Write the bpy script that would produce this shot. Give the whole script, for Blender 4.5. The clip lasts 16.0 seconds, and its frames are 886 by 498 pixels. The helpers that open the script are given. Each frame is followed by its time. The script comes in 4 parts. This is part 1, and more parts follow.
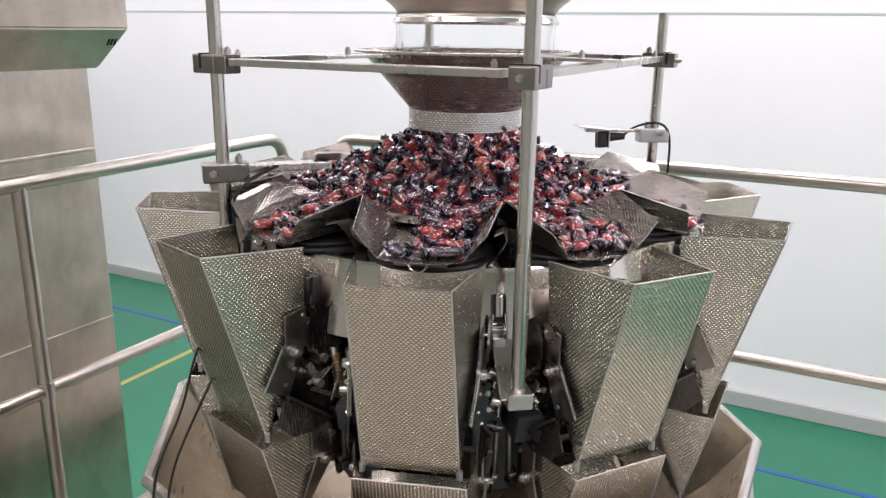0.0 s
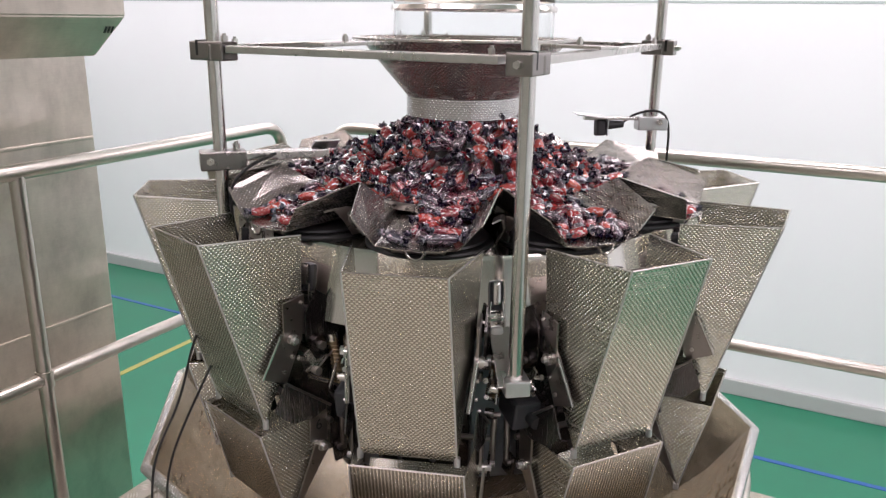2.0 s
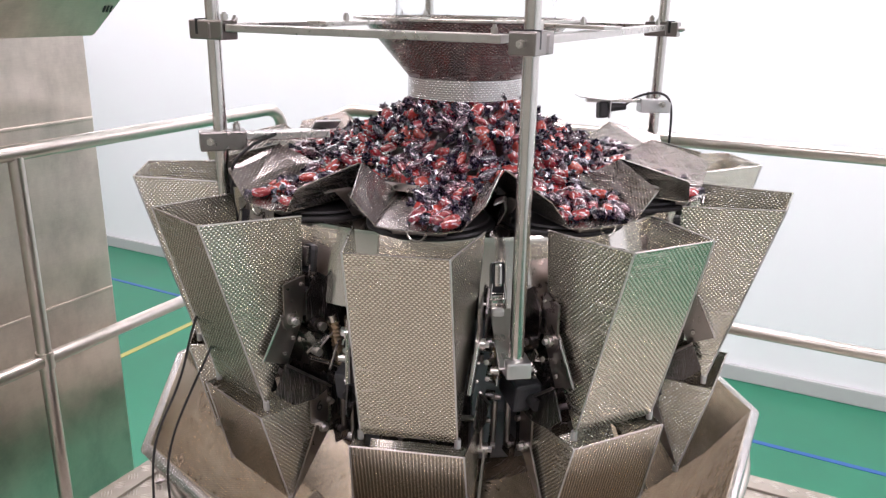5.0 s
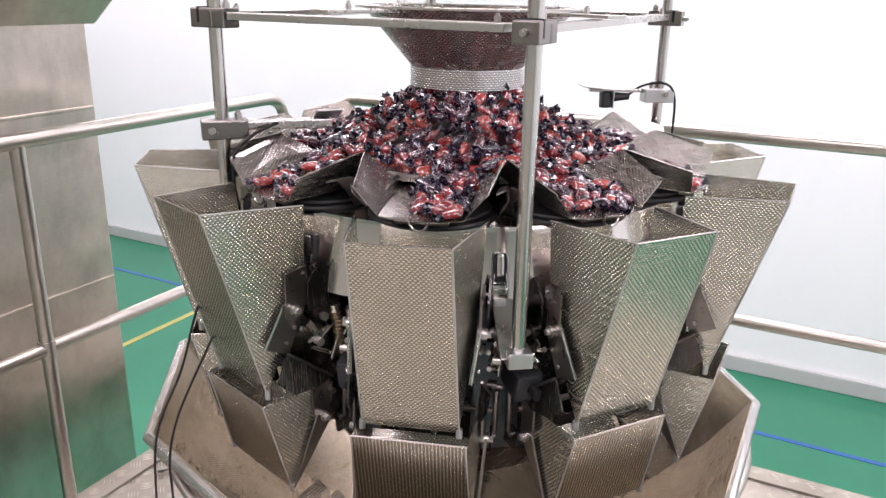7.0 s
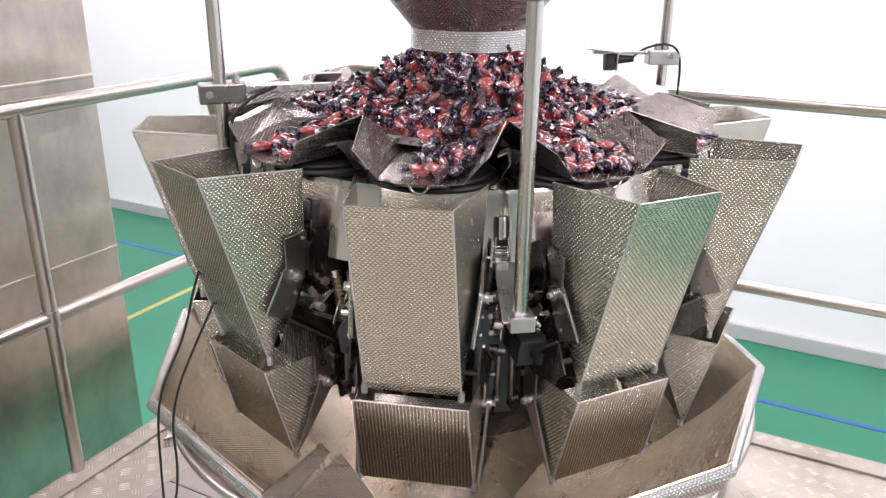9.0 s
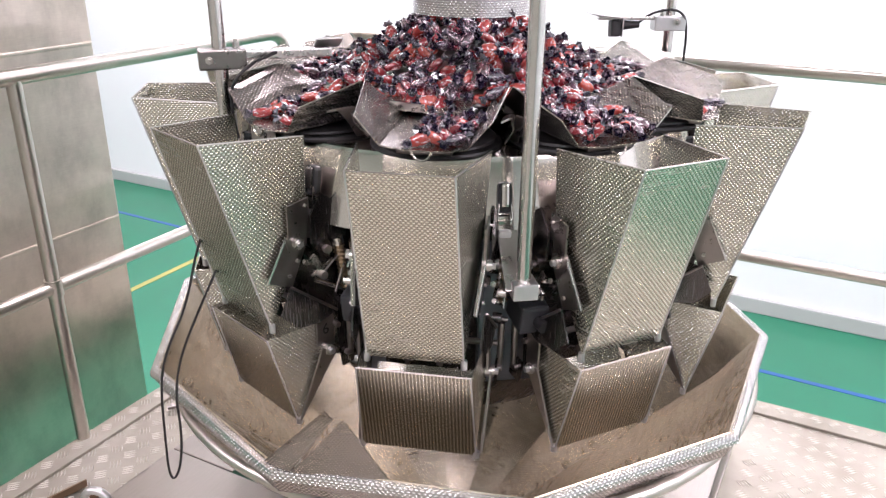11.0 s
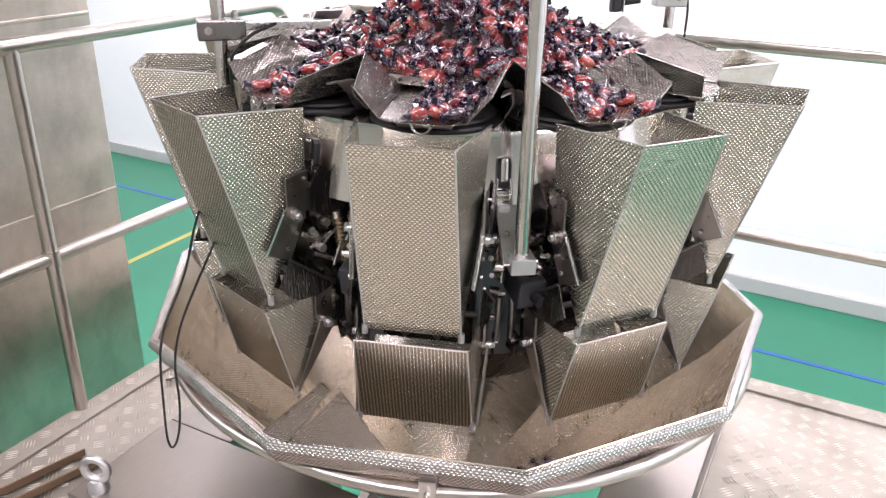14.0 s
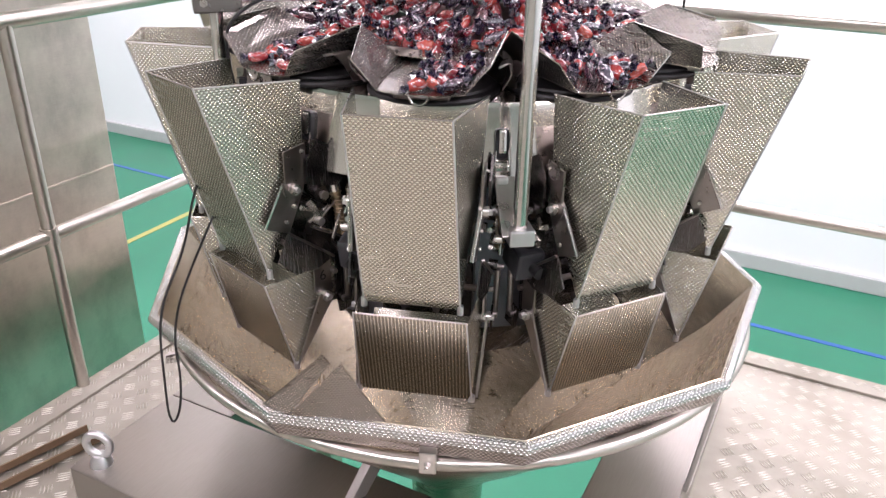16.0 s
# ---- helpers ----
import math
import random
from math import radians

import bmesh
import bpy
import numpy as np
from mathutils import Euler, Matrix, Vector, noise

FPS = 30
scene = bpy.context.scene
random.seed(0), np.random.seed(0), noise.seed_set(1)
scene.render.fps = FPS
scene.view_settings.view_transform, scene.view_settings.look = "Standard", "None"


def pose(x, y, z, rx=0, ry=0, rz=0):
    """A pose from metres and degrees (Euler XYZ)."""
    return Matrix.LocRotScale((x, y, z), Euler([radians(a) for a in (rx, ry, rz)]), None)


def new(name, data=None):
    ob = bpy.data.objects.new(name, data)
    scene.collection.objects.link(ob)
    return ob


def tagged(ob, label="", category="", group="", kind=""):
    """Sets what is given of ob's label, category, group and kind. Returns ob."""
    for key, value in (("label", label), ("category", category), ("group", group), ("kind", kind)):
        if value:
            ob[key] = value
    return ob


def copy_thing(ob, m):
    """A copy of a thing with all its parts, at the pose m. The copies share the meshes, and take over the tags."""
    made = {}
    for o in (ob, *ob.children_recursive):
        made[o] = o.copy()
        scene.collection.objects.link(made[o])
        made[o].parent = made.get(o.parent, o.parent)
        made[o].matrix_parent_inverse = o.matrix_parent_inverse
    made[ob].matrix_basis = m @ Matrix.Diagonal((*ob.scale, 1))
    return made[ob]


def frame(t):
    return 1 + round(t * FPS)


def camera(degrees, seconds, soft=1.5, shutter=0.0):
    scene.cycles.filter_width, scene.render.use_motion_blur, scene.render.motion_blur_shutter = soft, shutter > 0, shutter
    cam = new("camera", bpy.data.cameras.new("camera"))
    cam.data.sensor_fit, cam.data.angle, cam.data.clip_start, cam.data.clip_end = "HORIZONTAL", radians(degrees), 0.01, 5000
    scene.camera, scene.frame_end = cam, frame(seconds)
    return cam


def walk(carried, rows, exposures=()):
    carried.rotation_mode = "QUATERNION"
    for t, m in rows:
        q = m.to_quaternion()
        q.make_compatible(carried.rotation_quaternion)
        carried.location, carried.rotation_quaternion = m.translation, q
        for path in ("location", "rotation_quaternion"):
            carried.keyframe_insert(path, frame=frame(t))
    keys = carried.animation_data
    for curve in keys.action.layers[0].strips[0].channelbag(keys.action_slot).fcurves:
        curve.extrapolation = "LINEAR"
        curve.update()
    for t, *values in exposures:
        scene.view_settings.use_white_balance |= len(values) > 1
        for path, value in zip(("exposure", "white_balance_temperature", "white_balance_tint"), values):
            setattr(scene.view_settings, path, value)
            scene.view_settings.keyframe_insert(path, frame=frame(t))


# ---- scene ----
# ---------------------------------------------------------------- camera
cam = camera(59.0, 16.0, soft=1.3, shutter=0.5)


def eye(x, y, z, yaw, pitch, roll):
    return pose(x, y, z, 90 + pitch, 0, yaw) @ pose(0, 0, 0, 0, 0, roll)


EXPOSURES = [  # seconds, stops, kelvin, tint
    (0, -0.35, 6450, 32), (2, -0.32, 6450, 32), (3.5, -0.04, 6400, 34), (7, -0.04, 6400, 35), (11, 0.30, 6300, 35), (16, 0.30, 6300, 35)]
PATH = [  # seconds, x, y, z, yaw, pitch, roll
    (0, -0.008, -1.718, 0.357, 1.02, -15.72, 0.79),
    (0.5, -0.008, -1.718, 0.356, 0.93, -15.93, 0.81),
    (1, -0.009, -1.714, 0.353, 1.08, -16.11, 0.81),
    (1.5, -0.006, -1.717, 0.355, 1.03, -16.17, 0.92),
    (2, -0.004, -1.718, 0.353, 1.01, -16.46, 0.78),
    (2.5, -0.007, -1.713, 0.348, 1.14, -17.37, 0.85),
    (3, -0.004, -1.710, 0.344, 1.29, -17.88, 0.52),
    (3.5, -0.006, -1.711, 0.347, 1.21, -17.69, 0.60),
    (4, -0.006, -1.714, 0.347, 0.98, -17.46, 0.95),
    (6.5, -0.006, -1.712, 0.345, 1.02, -18.12, 1.04),
    (7, -0.007, -1.711, 0.345, 1.10, -18.32, 1.13),
    (7.5, -0.006, -1.710, 0.339, 1.37, -18.64, 0.83),
    (8, -0.003, -1.709, 0.333, 1.47, -19.38, 0.67),
    (8.5, -0.001, -1.706, 0.330, 1.44, -19.94, 0.67),
    (11, -0.000, -1.697, 0.317, 1.67, -22.41, 0.56),
    (11.5, -0.001, -1.697, 0.315, 1.70, -23.24, 0.72),
    (12, -0.002, -1.697, 0.310, 1.78, -23.99, 0.65),
    (12.5, -0.001, -1.698, 0.307, 1.66, -24.40, 0.43),
    (13, -0.002, -1.702, 0.311, 1.32, -24.13, 0.93),
    (13.5, -0.003, -1.704, 0.313, 1.12, -23.92, 1.31),
    (14, -0.003, -1.703, 0.315, 1.36, -24.13, 1.30),
    (14.5, -0.005, -1.702, 0.311, 1.47, -24.22, 1.11),
    (15, -0.003, -1.702, 0.310, 1.71, -24.57, 0.64),
    (15.5, -0.003, -1.706, 0.305, 1.36, -24.76, 1.00),
    (16, -0.002, -1.707, 0.305, 1.25, -25.68, 0.98),
]
walk(cam, [(row[0], eye(*row[1:])) for row in PATH], exposures=EXPOSURES)

# ---------------------------------------------------------------- room axes
TURN = -26.0                                   # the room's walls against the machine's front
A = Vector((math.cos(radians(TURN)), math.sin(radians(TURN)), 0))
B = Vector((-A.y, A.x, 0))
ROOM = pose(0, 0, 0, 0, 0, TURN)
FLOOR, DECK, CEILING = -3.4, -1.124, 2.7
HEADS, FIRST, STEP = 10, -7.73, 36.0           # heads round the machine


def around(degrees, r, z=0.0):
    """A place at r from the machine's axis; 0 degrees faces the camera, positive to the right."""
    a = radians(degrees)
    return Vector((r * math.sin(a), -r * math.cos(a), z))


# ---------------------------------------------------------------- light
world = bpy.data.worlds.new("world")
scene.world = world
world.use_nodes = True
world.node_tree.nodes["Background"].inputs[0].default_value = (0.8, 0.9, 1.0, 1)
world.node_tree.nodes["Background"].inputs[1].default_value = 0.05
LAMP_POWER = 74.0


def lamp(name, power, size, size_y, m, colour):
    data = bpy.data.lights.new(name, "AREA")
    data.shape, data.size, data.size_y, data.energy, data.color = "RECTANGLE", size, size_y, power, colour
    ob = new(name, data)
    ob.matrix_world = m
    return ob


LAMP_SPOTS = [(a, b) for a in (-9.6, -6.4, -3.2, 0.0, 3.2, 6.4) for b in (-3.2, 0.9, 4.6)]
for a, b in LAMP_SPOTS:
    lamp("ceiling_lamp", LAMP_POWER, 2.3, 1.0, ROOM @ pose(a, b, CEILING - 0.06), (1.0, 0.97, 0.93))


# ---------------------------------------------------------------- materials
def material(name, colour, rough=0.5, metal=0.0, spec=0.5):
    m = bpy.data.materials.new(name)
    m.use_nodes = True
    p = m.node_tree.nodes["Principled BSDF"]
    p.inputs["Base Color"].default_value = (*colour, 1)
    p.inputs["Roughness"].default_value = rough
    p.inputs["Metallic"].default_value = metal
    p.inputs["Specular IOR Level"].default_value = spec
    return m, m.node_tree.nodes, m.node_tree.links, p


def coords(nodes, links, kind, scale=(1, 1, 1)):
    tc, mp = nodes.new("ShaderNodeTexCoord"), nodes.new("ShaderNodeMapping")
    mp.inputs["Scale"].default_value = scale
    links.new(tc.outputs[kind], mp.inputs[0])
    return mp.outputs[0]


def noise_node(nodes, links, vec, scale, detail=4.0, rough=0.55):
    n = nodes.new("ShaderNodeTexNoise")
    n.inputs["Scale"].default_value, n.inputs["Detail"].default_value, n.inputs["Roughness"].default_value = scale, detail, rough
    links.new(vec, n.inputs["Vector"])
    return n.outputs["Fac"]


def ramp(nodes, links, fac, stops):
    r = nodes.new("ShaderNodeValToRGB")
    while len(r.color_ramp.elements) < len(stops):
        r.color_ramp.elements.new(0.5)
    for e, (at, c) in zip(r.color_ramp.elements, stops):
        e.position = at
        e.color = (*c, 1) if len(c) == 3 else c
    links.new(fac, r.inputs[0])
    return r.outputs[0]


def calc(nodes, links, op, a, b=None, c=None):
    n = nodes.new("ShaderNodeMath")
    n.operation = op
    for i, v in enumerate((a, b, c)):
        if v is None:
            continue
        if isinstance(v, (int, float)):
            n.inputs[i].default_value = v
        else:
            links.new(v, n.inputs[i])
    return n.outputs[0]


def bump(nodes, links, p, height, strength, distance):
    b = nodes.new("ShaderNodeBump")
    b.inputs["Strength"].default_value, b.inputs["Distance"].default_value = strength, distance
    links.new(height, b.inputs["Height"])
    links.new(b.outputs[0], p.inputs["Normal"])
    return b


def spread(nodes, links, fac, low, high):
    n = nodes.new("ShaderNodeMapRange")
    n.inputs["To Min"].default_value, n.inputs["To Max"].default_value = low, high
    links.new(fac, n.inputs[0])
    return n.outputs[0]


def brushed_steel(name, colour=(0.62, 0.60, 0.57), rough=0.28, stretch=(2, 24, 2), kind="Object"):
    m, nodes, links, p = material(name, colour, rough, 1.0)
    fine = noise_node(nodes, links, coords(nodes, links, kind, stretch), 14, 3)
    broad = noise_node(nodes, links, coords(nodes, links, kind), 3.5, 3)
    both = calc(nodes, links, "ADD", calc(nodes, links, "MULTIPLY", fine, 0.5), calc(nodes, links, "MULTIPLY", broad, 0.5))
    links.new(spread(nodes, links, both, rough - 0.10, rough + 0.14), p.inputs["Roughness"])
    links.new(ramp(nodes, links, both, [(0.25, tuple(c * 0.86 for c in colour)), (0.75, tuple(min(1, c * 1.08) for c in colour))]), p.inputs["Base Color"])
    bump(nodes, links, p, fine, 0.03, 0.002)
    return m


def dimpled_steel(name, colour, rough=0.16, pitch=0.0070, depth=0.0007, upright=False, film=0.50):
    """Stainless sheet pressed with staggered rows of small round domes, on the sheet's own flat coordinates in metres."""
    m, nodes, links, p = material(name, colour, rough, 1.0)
    tc = nodes.new("ShaderNodeTexCoord")
    sep = nodes.new("ShaderNodeSeparateXYZ")
    links.new(tc.outputs["UV"], sep.inputs[0])
    tau = 2 * math.pi / pitch
    u = calc(nodes, links, "MULTIPLY", sep.outputs[0], tau)
    v = calc(nodes, links, "MULTIPLY", sep.outputs[1], tau * 0.96)
    # the peaks of cos(u) * cos(v) are staggered rows of dots
    wave = calc(nodes, links, "MULTIPLY", calc(nodes, links, "COSINE", u), calc(nodes, links, "COSINE", v))
    # the domes of one row lie closer together than the rows; in upright sheet they merge into ribs
    row = calc(nodes, links, "COSINE", calc(nodes, links, "MULTIPLY", u if upright else v, 2.0))
    wave = calc(nodes, links, "MULTIPLY_ADD", row, 0.75 if upright else 0.40, calc(nodes, links, "MULTIPLY", wave, 0.3) if upright else wave)
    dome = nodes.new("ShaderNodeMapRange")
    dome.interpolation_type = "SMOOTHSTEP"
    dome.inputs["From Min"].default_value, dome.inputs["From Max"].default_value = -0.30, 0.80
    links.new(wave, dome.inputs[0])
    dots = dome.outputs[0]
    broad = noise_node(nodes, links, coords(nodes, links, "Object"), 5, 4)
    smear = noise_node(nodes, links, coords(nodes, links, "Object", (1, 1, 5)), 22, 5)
    # random blotches plus painted reflections: bright dome tops, hollows cut to the share film
    tone_and_glint = calc(nodes, links, "ADD", calc(nodes, links, "MULTIPLY", broad, 0.36), calc(nodes, links, "MULTIPLY", dots, 0.62))
    links.new(ramp(nodes, links, tone_and_glint, [(0.20, tuple(c * film for c in colour)), (0.60, tuple(min(1, c * 1.30) for c in colour))]), p.inputs["Base Color"])
    haze = calc(nodes, links, "ADD", calc(nodes, links, "MULTIPLY", broad, 0.5), calc(nodes, links, "MULTIPLY", smear, 0.5))
    links.new(spread(nodes, links, calc(nodes, links, "SUBTRACT", haze, calc(nodes, links, "MULTIPLY", dots, 0.25)), rough - 0.04, rough + 0.14), p.inputs["Roughness"])
    bump(nodes, links, p, dots, 1.0, depth)
    return m


STEEL = brushed_steel("brushed_stainless", (0.62, 0.60, 0.57), 0.27, (5, 5, 5))
SHEET = brushed_steel("satin_sheet", (0.61, 0.555, 0.485), 0.33, (2, 2, 40))


def warp_sheet(m):
    """Wide, shallow waves in thin sheet, and smudges that dull it."""
    nodes, links = m.node_tree.nodes, m.node_tree.links
    p = nodes["Principled BSDF"]
    wide = noise_node(nodes, links, coords(nodes, links, "Object", (1, 1, 1.8)), 1.6, 2)
    first = p.inputs["Normal"].links[0].from_node
    b = nodes.new("ShaderNodeBump")
    b.inputs["Strength"].default_value, b.inputs["Distance"].default_value = 0.5, 0.05
    links.new(wide, b.inputs["Height"])
    links.new(b.outputs[0], first.inputs["Normal"])
    smudge = noise_node(nodes, links, coords(nodes, links, "Object", (1, 1, 0.6)), 7, 6, 0.65)
    old = p.inputs["Base Color"].links[0].from_socket
    mix = nodes.new("ShaderNodeMix")
    mix.data_type, mix.blend_type = "RGBA", "MULTIPLY"
    mix.inputs[0].default_value = 1.0
    links.new(old, mix.inputs[6])
    links.new(ramp(nodes, links, smudge, [(0.36, (0.74, 0.74, 0.74)), (0.60, (1.0, 1.0, 1.0))]), mix.inputs[7])
    links.new(mix.outputs[2], p.inputs["Base Color"])


warp_sheet(SHEET)
DRUM, _n, _l, _p = material("smooth_drum_steel", (0.74, 0.71, 0.67), 0.2, 1.0)
_l.new(spread(_n, _l, noise_node(_n, _l, coords(_n, _l, "Object", (2, 2, 30)), 8, 3), 0.09, 0.19), _p.inputs["Roughness"])
BASE = brushed_steel("base_sheet", (0.32, 0.30, 0.275), 0.38, (30, 2, 2))
DULL = brushed_steel("dull_steel", (0.31, 0.285, 0.27), 0.28, (4, 4, 4))
RAIL = brushed_steel("satin_rail_tube", (0.56, 0.53, 0.48), 0.30, (3, 3, 3))
TUBE = brushed_steel("polished_tube", (0.70, 0.68, 0.65), 0.18, (3, 3, 3))
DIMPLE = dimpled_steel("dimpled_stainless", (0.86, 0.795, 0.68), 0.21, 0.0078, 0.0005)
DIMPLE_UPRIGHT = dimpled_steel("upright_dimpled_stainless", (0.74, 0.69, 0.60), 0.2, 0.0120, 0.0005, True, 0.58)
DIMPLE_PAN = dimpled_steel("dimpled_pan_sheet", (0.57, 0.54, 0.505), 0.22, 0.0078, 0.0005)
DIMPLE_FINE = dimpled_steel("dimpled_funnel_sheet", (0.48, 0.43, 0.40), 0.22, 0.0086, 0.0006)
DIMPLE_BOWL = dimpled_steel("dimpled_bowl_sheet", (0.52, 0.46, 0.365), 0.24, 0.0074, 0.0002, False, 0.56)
# bowl sheet for the wings, with the dark they mirror put into its colour
DIMPLE_SHADED = dimpled_steel("shaded_dimpled_sheet", (0.29, 0.255, 0.215), 0.24, 0.0060, 0.0003, False, 0.62)
BRONZE = brushed_steel("bronze_spring_rod", (0.38, 0.30, 0.20), 0.3)
MECH = brushed_steel("dark_mechanism_steel", (0.135, 0.125, 0.125), 0.24)
COVER = brushed_steel("blue_grey_cover", (0.20, 0.21, 0.235), 0.3, (2, 2, 30))
BLACK, _n, _l, _p = material("black_rubber", (0.012, 0.012, 0.013), 0.55)
CABLE, _n, _l, _p = material("black_cable", (0.01, 0.01, 0.01), 0.45)
BLACK_BOX, _n, _l, _p = material("dark_grey_plastic", (0.03, 0.032, 0.036), 0.4)
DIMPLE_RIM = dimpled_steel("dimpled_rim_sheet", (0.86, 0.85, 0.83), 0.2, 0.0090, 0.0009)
ALU = brushed_steel("cast_aluminium", (0.66, 0.66, 0.66), 0.4)


def plaster(name, colour):
    m, nodes, links, p = material(name, colour, 0.45)
    n = noise_node(nodes, links, coords(nodes, links, "Object"), 0.8, 5)
    links.new(ramp(nodes, links, n, [(0.3, tuple(c * 0.97 for c in colour)), (0.7, colour)]), p.inputs["Base Color"])
    bump(nodes, links, p, noise_node(nodes, links, coords(nodes, links, "Object"), 30, 3), 0.05, 0.002)
    return m


HALL = plaster("beige_hall_wall", (0.60, 0.56, 0.50))
WALL = plaster("white_wall_panel", (0.82, 0.84, 0.85))
CEIL = plaster("white_ceiling", (0.8, 0.8, 0.79))
SKIRT = plaster("grey_coving", (0.42, 0.44, 0.43))
SEAM = plaster("grey_joint", (0.45, 0.52, 0.52))


def epoxy(name, colour, rough=0.32):
    m, nodes, links, p = material(name, colour, rough)
    n = noise_node(nodes, links, coords(nodes, links, "Object"), 1.3, 6)
    links.new(ramp(nodes, links, n, [(0.3, tuple(c * 0.9 for c in colour)), (0.7, tuple(c * 1.08 for c in colour))]), p.inputs["Base Color"])
    links.new(spread(nodes, links, n, rough - 0.06, rough + 0.08), p.inputs["Roughness"])
    return m


GREEN = epoxy("green_epoxy_floor", (0.008, 0.172, 0.094), 0.36)
BLUE = epoxy("blue_line_paint", (0.015, 0.09, 0.33))
RUST = epoxy("rusty_steel", (0.20, 0.13, 0.075), 0.6)
YELLOW = epoxy("yellow_line_paint", (0.36, 0.34, 0.09))


def tread(name):
    m, nodes, links, p = material(name, (0.5, 0.47, 0.43), 0.42, 0.6)
    n = noise_node(nodes, links, coords(nodes, links, "Object"), 4, 6)
    links.new(ramp(nodes, links, n, [(0.3, (0.27, 0.25, 0.205)), (0.7, (0.41, 0.39, 0.335))]), p.inputs["Base Color"])
    links.new(spread(nodes, links, n, 0.44, 0.66), p.inputs["Roughness"])
    bump(nodes, links, p, noise_node(nodes, links, coords(nodes, links, "Object"), 90, 3), 0.12, 0.002)
    return m


TREAD = tread("aluminium_tread_plate")
TREAD_BAR = brushed_steel("rubbed_tread_bars", (0.48, 0.455, 0.40), 0.44, (8, 8, 8))
LAMPGLASS, _n, _l, _p = material("lamp_diffuser", (0.9, 0.9, 0.9), 0.5)
_p.inputs["Emission Color"].default_value = (1, 0.97, 0.93, 1)
_p.inputs["Emission Strength"].default_value = 4.0
CLEAR, _n, _l, _p = material("clear_acrylic", (0.95, 0.97, 0.97), 0.05)
_p.inputs["Transmission Weight"].default_value = 1.0
_p.inputs["IOR"].default_value = 1.2


def candy_red():
    m, nodes, links, p = material("red_sweet_in_clear_film", (0.42, 0.03, 0.02), 0.25)
    oi = nodes.new("ShaderNodeObjectInfo")
    geo = nodes.new("ShaderNodeNewGeometry")
    pick = calc(nodes, links, "FRACT", calc(nodes, links, "ADD", oi.outputs["Random"], geo.outputs["Random Per Island"]))
    vec = coords(nodes, links, "Object")
    # most sweets are crimson, some show little but the dark print of their film
    shade = calc(nodes, links, "MULTIPLY_ADD", noise_node(nodes, links, vec, 60, 2), 0.30, calc(nodes, links, "MULTIPLY", pick, 0.70))
    body = ramp(nodes, links, shade, [(0.20, (0.012, 0.007, 0.034)), (0.36, (0.070, 0.008, 0.030)), (0.50, (0.22, 0.013, 0.022)), (0.68, (0.34, 0.022, 0.022)), (0.86, (0.44, 0.055, 0.034))])
    # pale creases of the clear film, their white glints painted into the colour
    crease_glint = ramp(nodes, links, noise_node(nodes, links, coords(nodes, links, "Object", (1, 2.2, 2.2)), 95, 4, 0.6), [(0.565, (0, 0, 0)), (0.63, (0.9, 0.9, 0.9))])
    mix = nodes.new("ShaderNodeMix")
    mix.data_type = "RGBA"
    links.new(crease_glint, mix.inputs[0])
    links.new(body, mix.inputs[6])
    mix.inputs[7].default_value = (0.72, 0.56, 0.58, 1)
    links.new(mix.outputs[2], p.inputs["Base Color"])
    p.inputs["Coat Weight"].default_value, p.inputs["Coat Roughness"].default_value, p.inputs["Coat IOR"].default_value = 1.0, 0.06, 2.0
    bump(nodes, links, p, noise_node(nodes, links, vec, 170, 2), 0.9, 0.006)
    return m


def candy_navy():
    m, nodes, links, p = material("navy_twist_film", (0.012, 0.010, 0.045), 0.22)
    n = noise_node(nodes, links, coords(nodes, links, "Object"), 120, 3)
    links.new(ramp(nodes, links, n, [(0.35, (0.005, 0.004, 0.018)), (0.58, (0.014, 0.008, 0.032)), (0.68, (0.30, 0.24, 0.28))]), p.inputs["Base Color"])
    p.inputs["Coat Weight"].default_value, p.inputs["Coat Roughness"].default_value, p.inputs["Coat IOR"].default_value = 1.0, 0.08, 1.8
    bump(nodes, links, p, n, 0.6, 0.004)
    return m


RED, NAVY = candy_red(), candy_navy()


# ---------------------------------------------------------------- mesh helpers
def mesh_of(name, bm, mat, smooth=False):
    data = bpy.data.meshes.new(name)
    bm.normal_update()
    bm.to_mesh(data)
    bm.free()
    for m in (mat if isinstance(mat, (list, tuple)) else (mat,)):
        data.materials.append(m)
    if smooth:
        data.polygons.foreach_set("use_smooth", [True] * len(data.polygons))
        data.set_sharp_from_angle(angle=radians(38))
    return data


def part(name, bm, mat, parent=None, label="", smooth=False, m=None):
    ob = new(name, mesh_of(name, bm, mat, smooth))
    if parent is not None:
        ob.parent = parent
    if m is not None:
        ob.matrix_basis = m
    if label:
        tagged(ob, label)
    return ob


def thing(name, label, category, group="", kind="", m=None):
    ob = new(name)
    ob.empty_display_size = 0.05
    if m is not None:
        ob.matrix_basis = m
    return tagged(ob, label, category, group, kind)


def add_box(bm, size, m=None, bevel=0.0):
    """A box of that size round the place of m."""
    made = bmesh.ops.create_cube(bm, size=1.0, matrix=(m or Matrix()) @ Matrix.Diagonal((*size, 1)))
    if bevel:
        edges = {e for v in made["verts"] for e in v.link_edges}
        bmesh.ops.bevel(bm, geom=list(edges), offset=bevel, segments=2, affect="EDGES", profile=0.6)
    return bm


def box(size, m=None, bevel=0.0):
    return add_box(bmesh.new(), size, m, bevel)


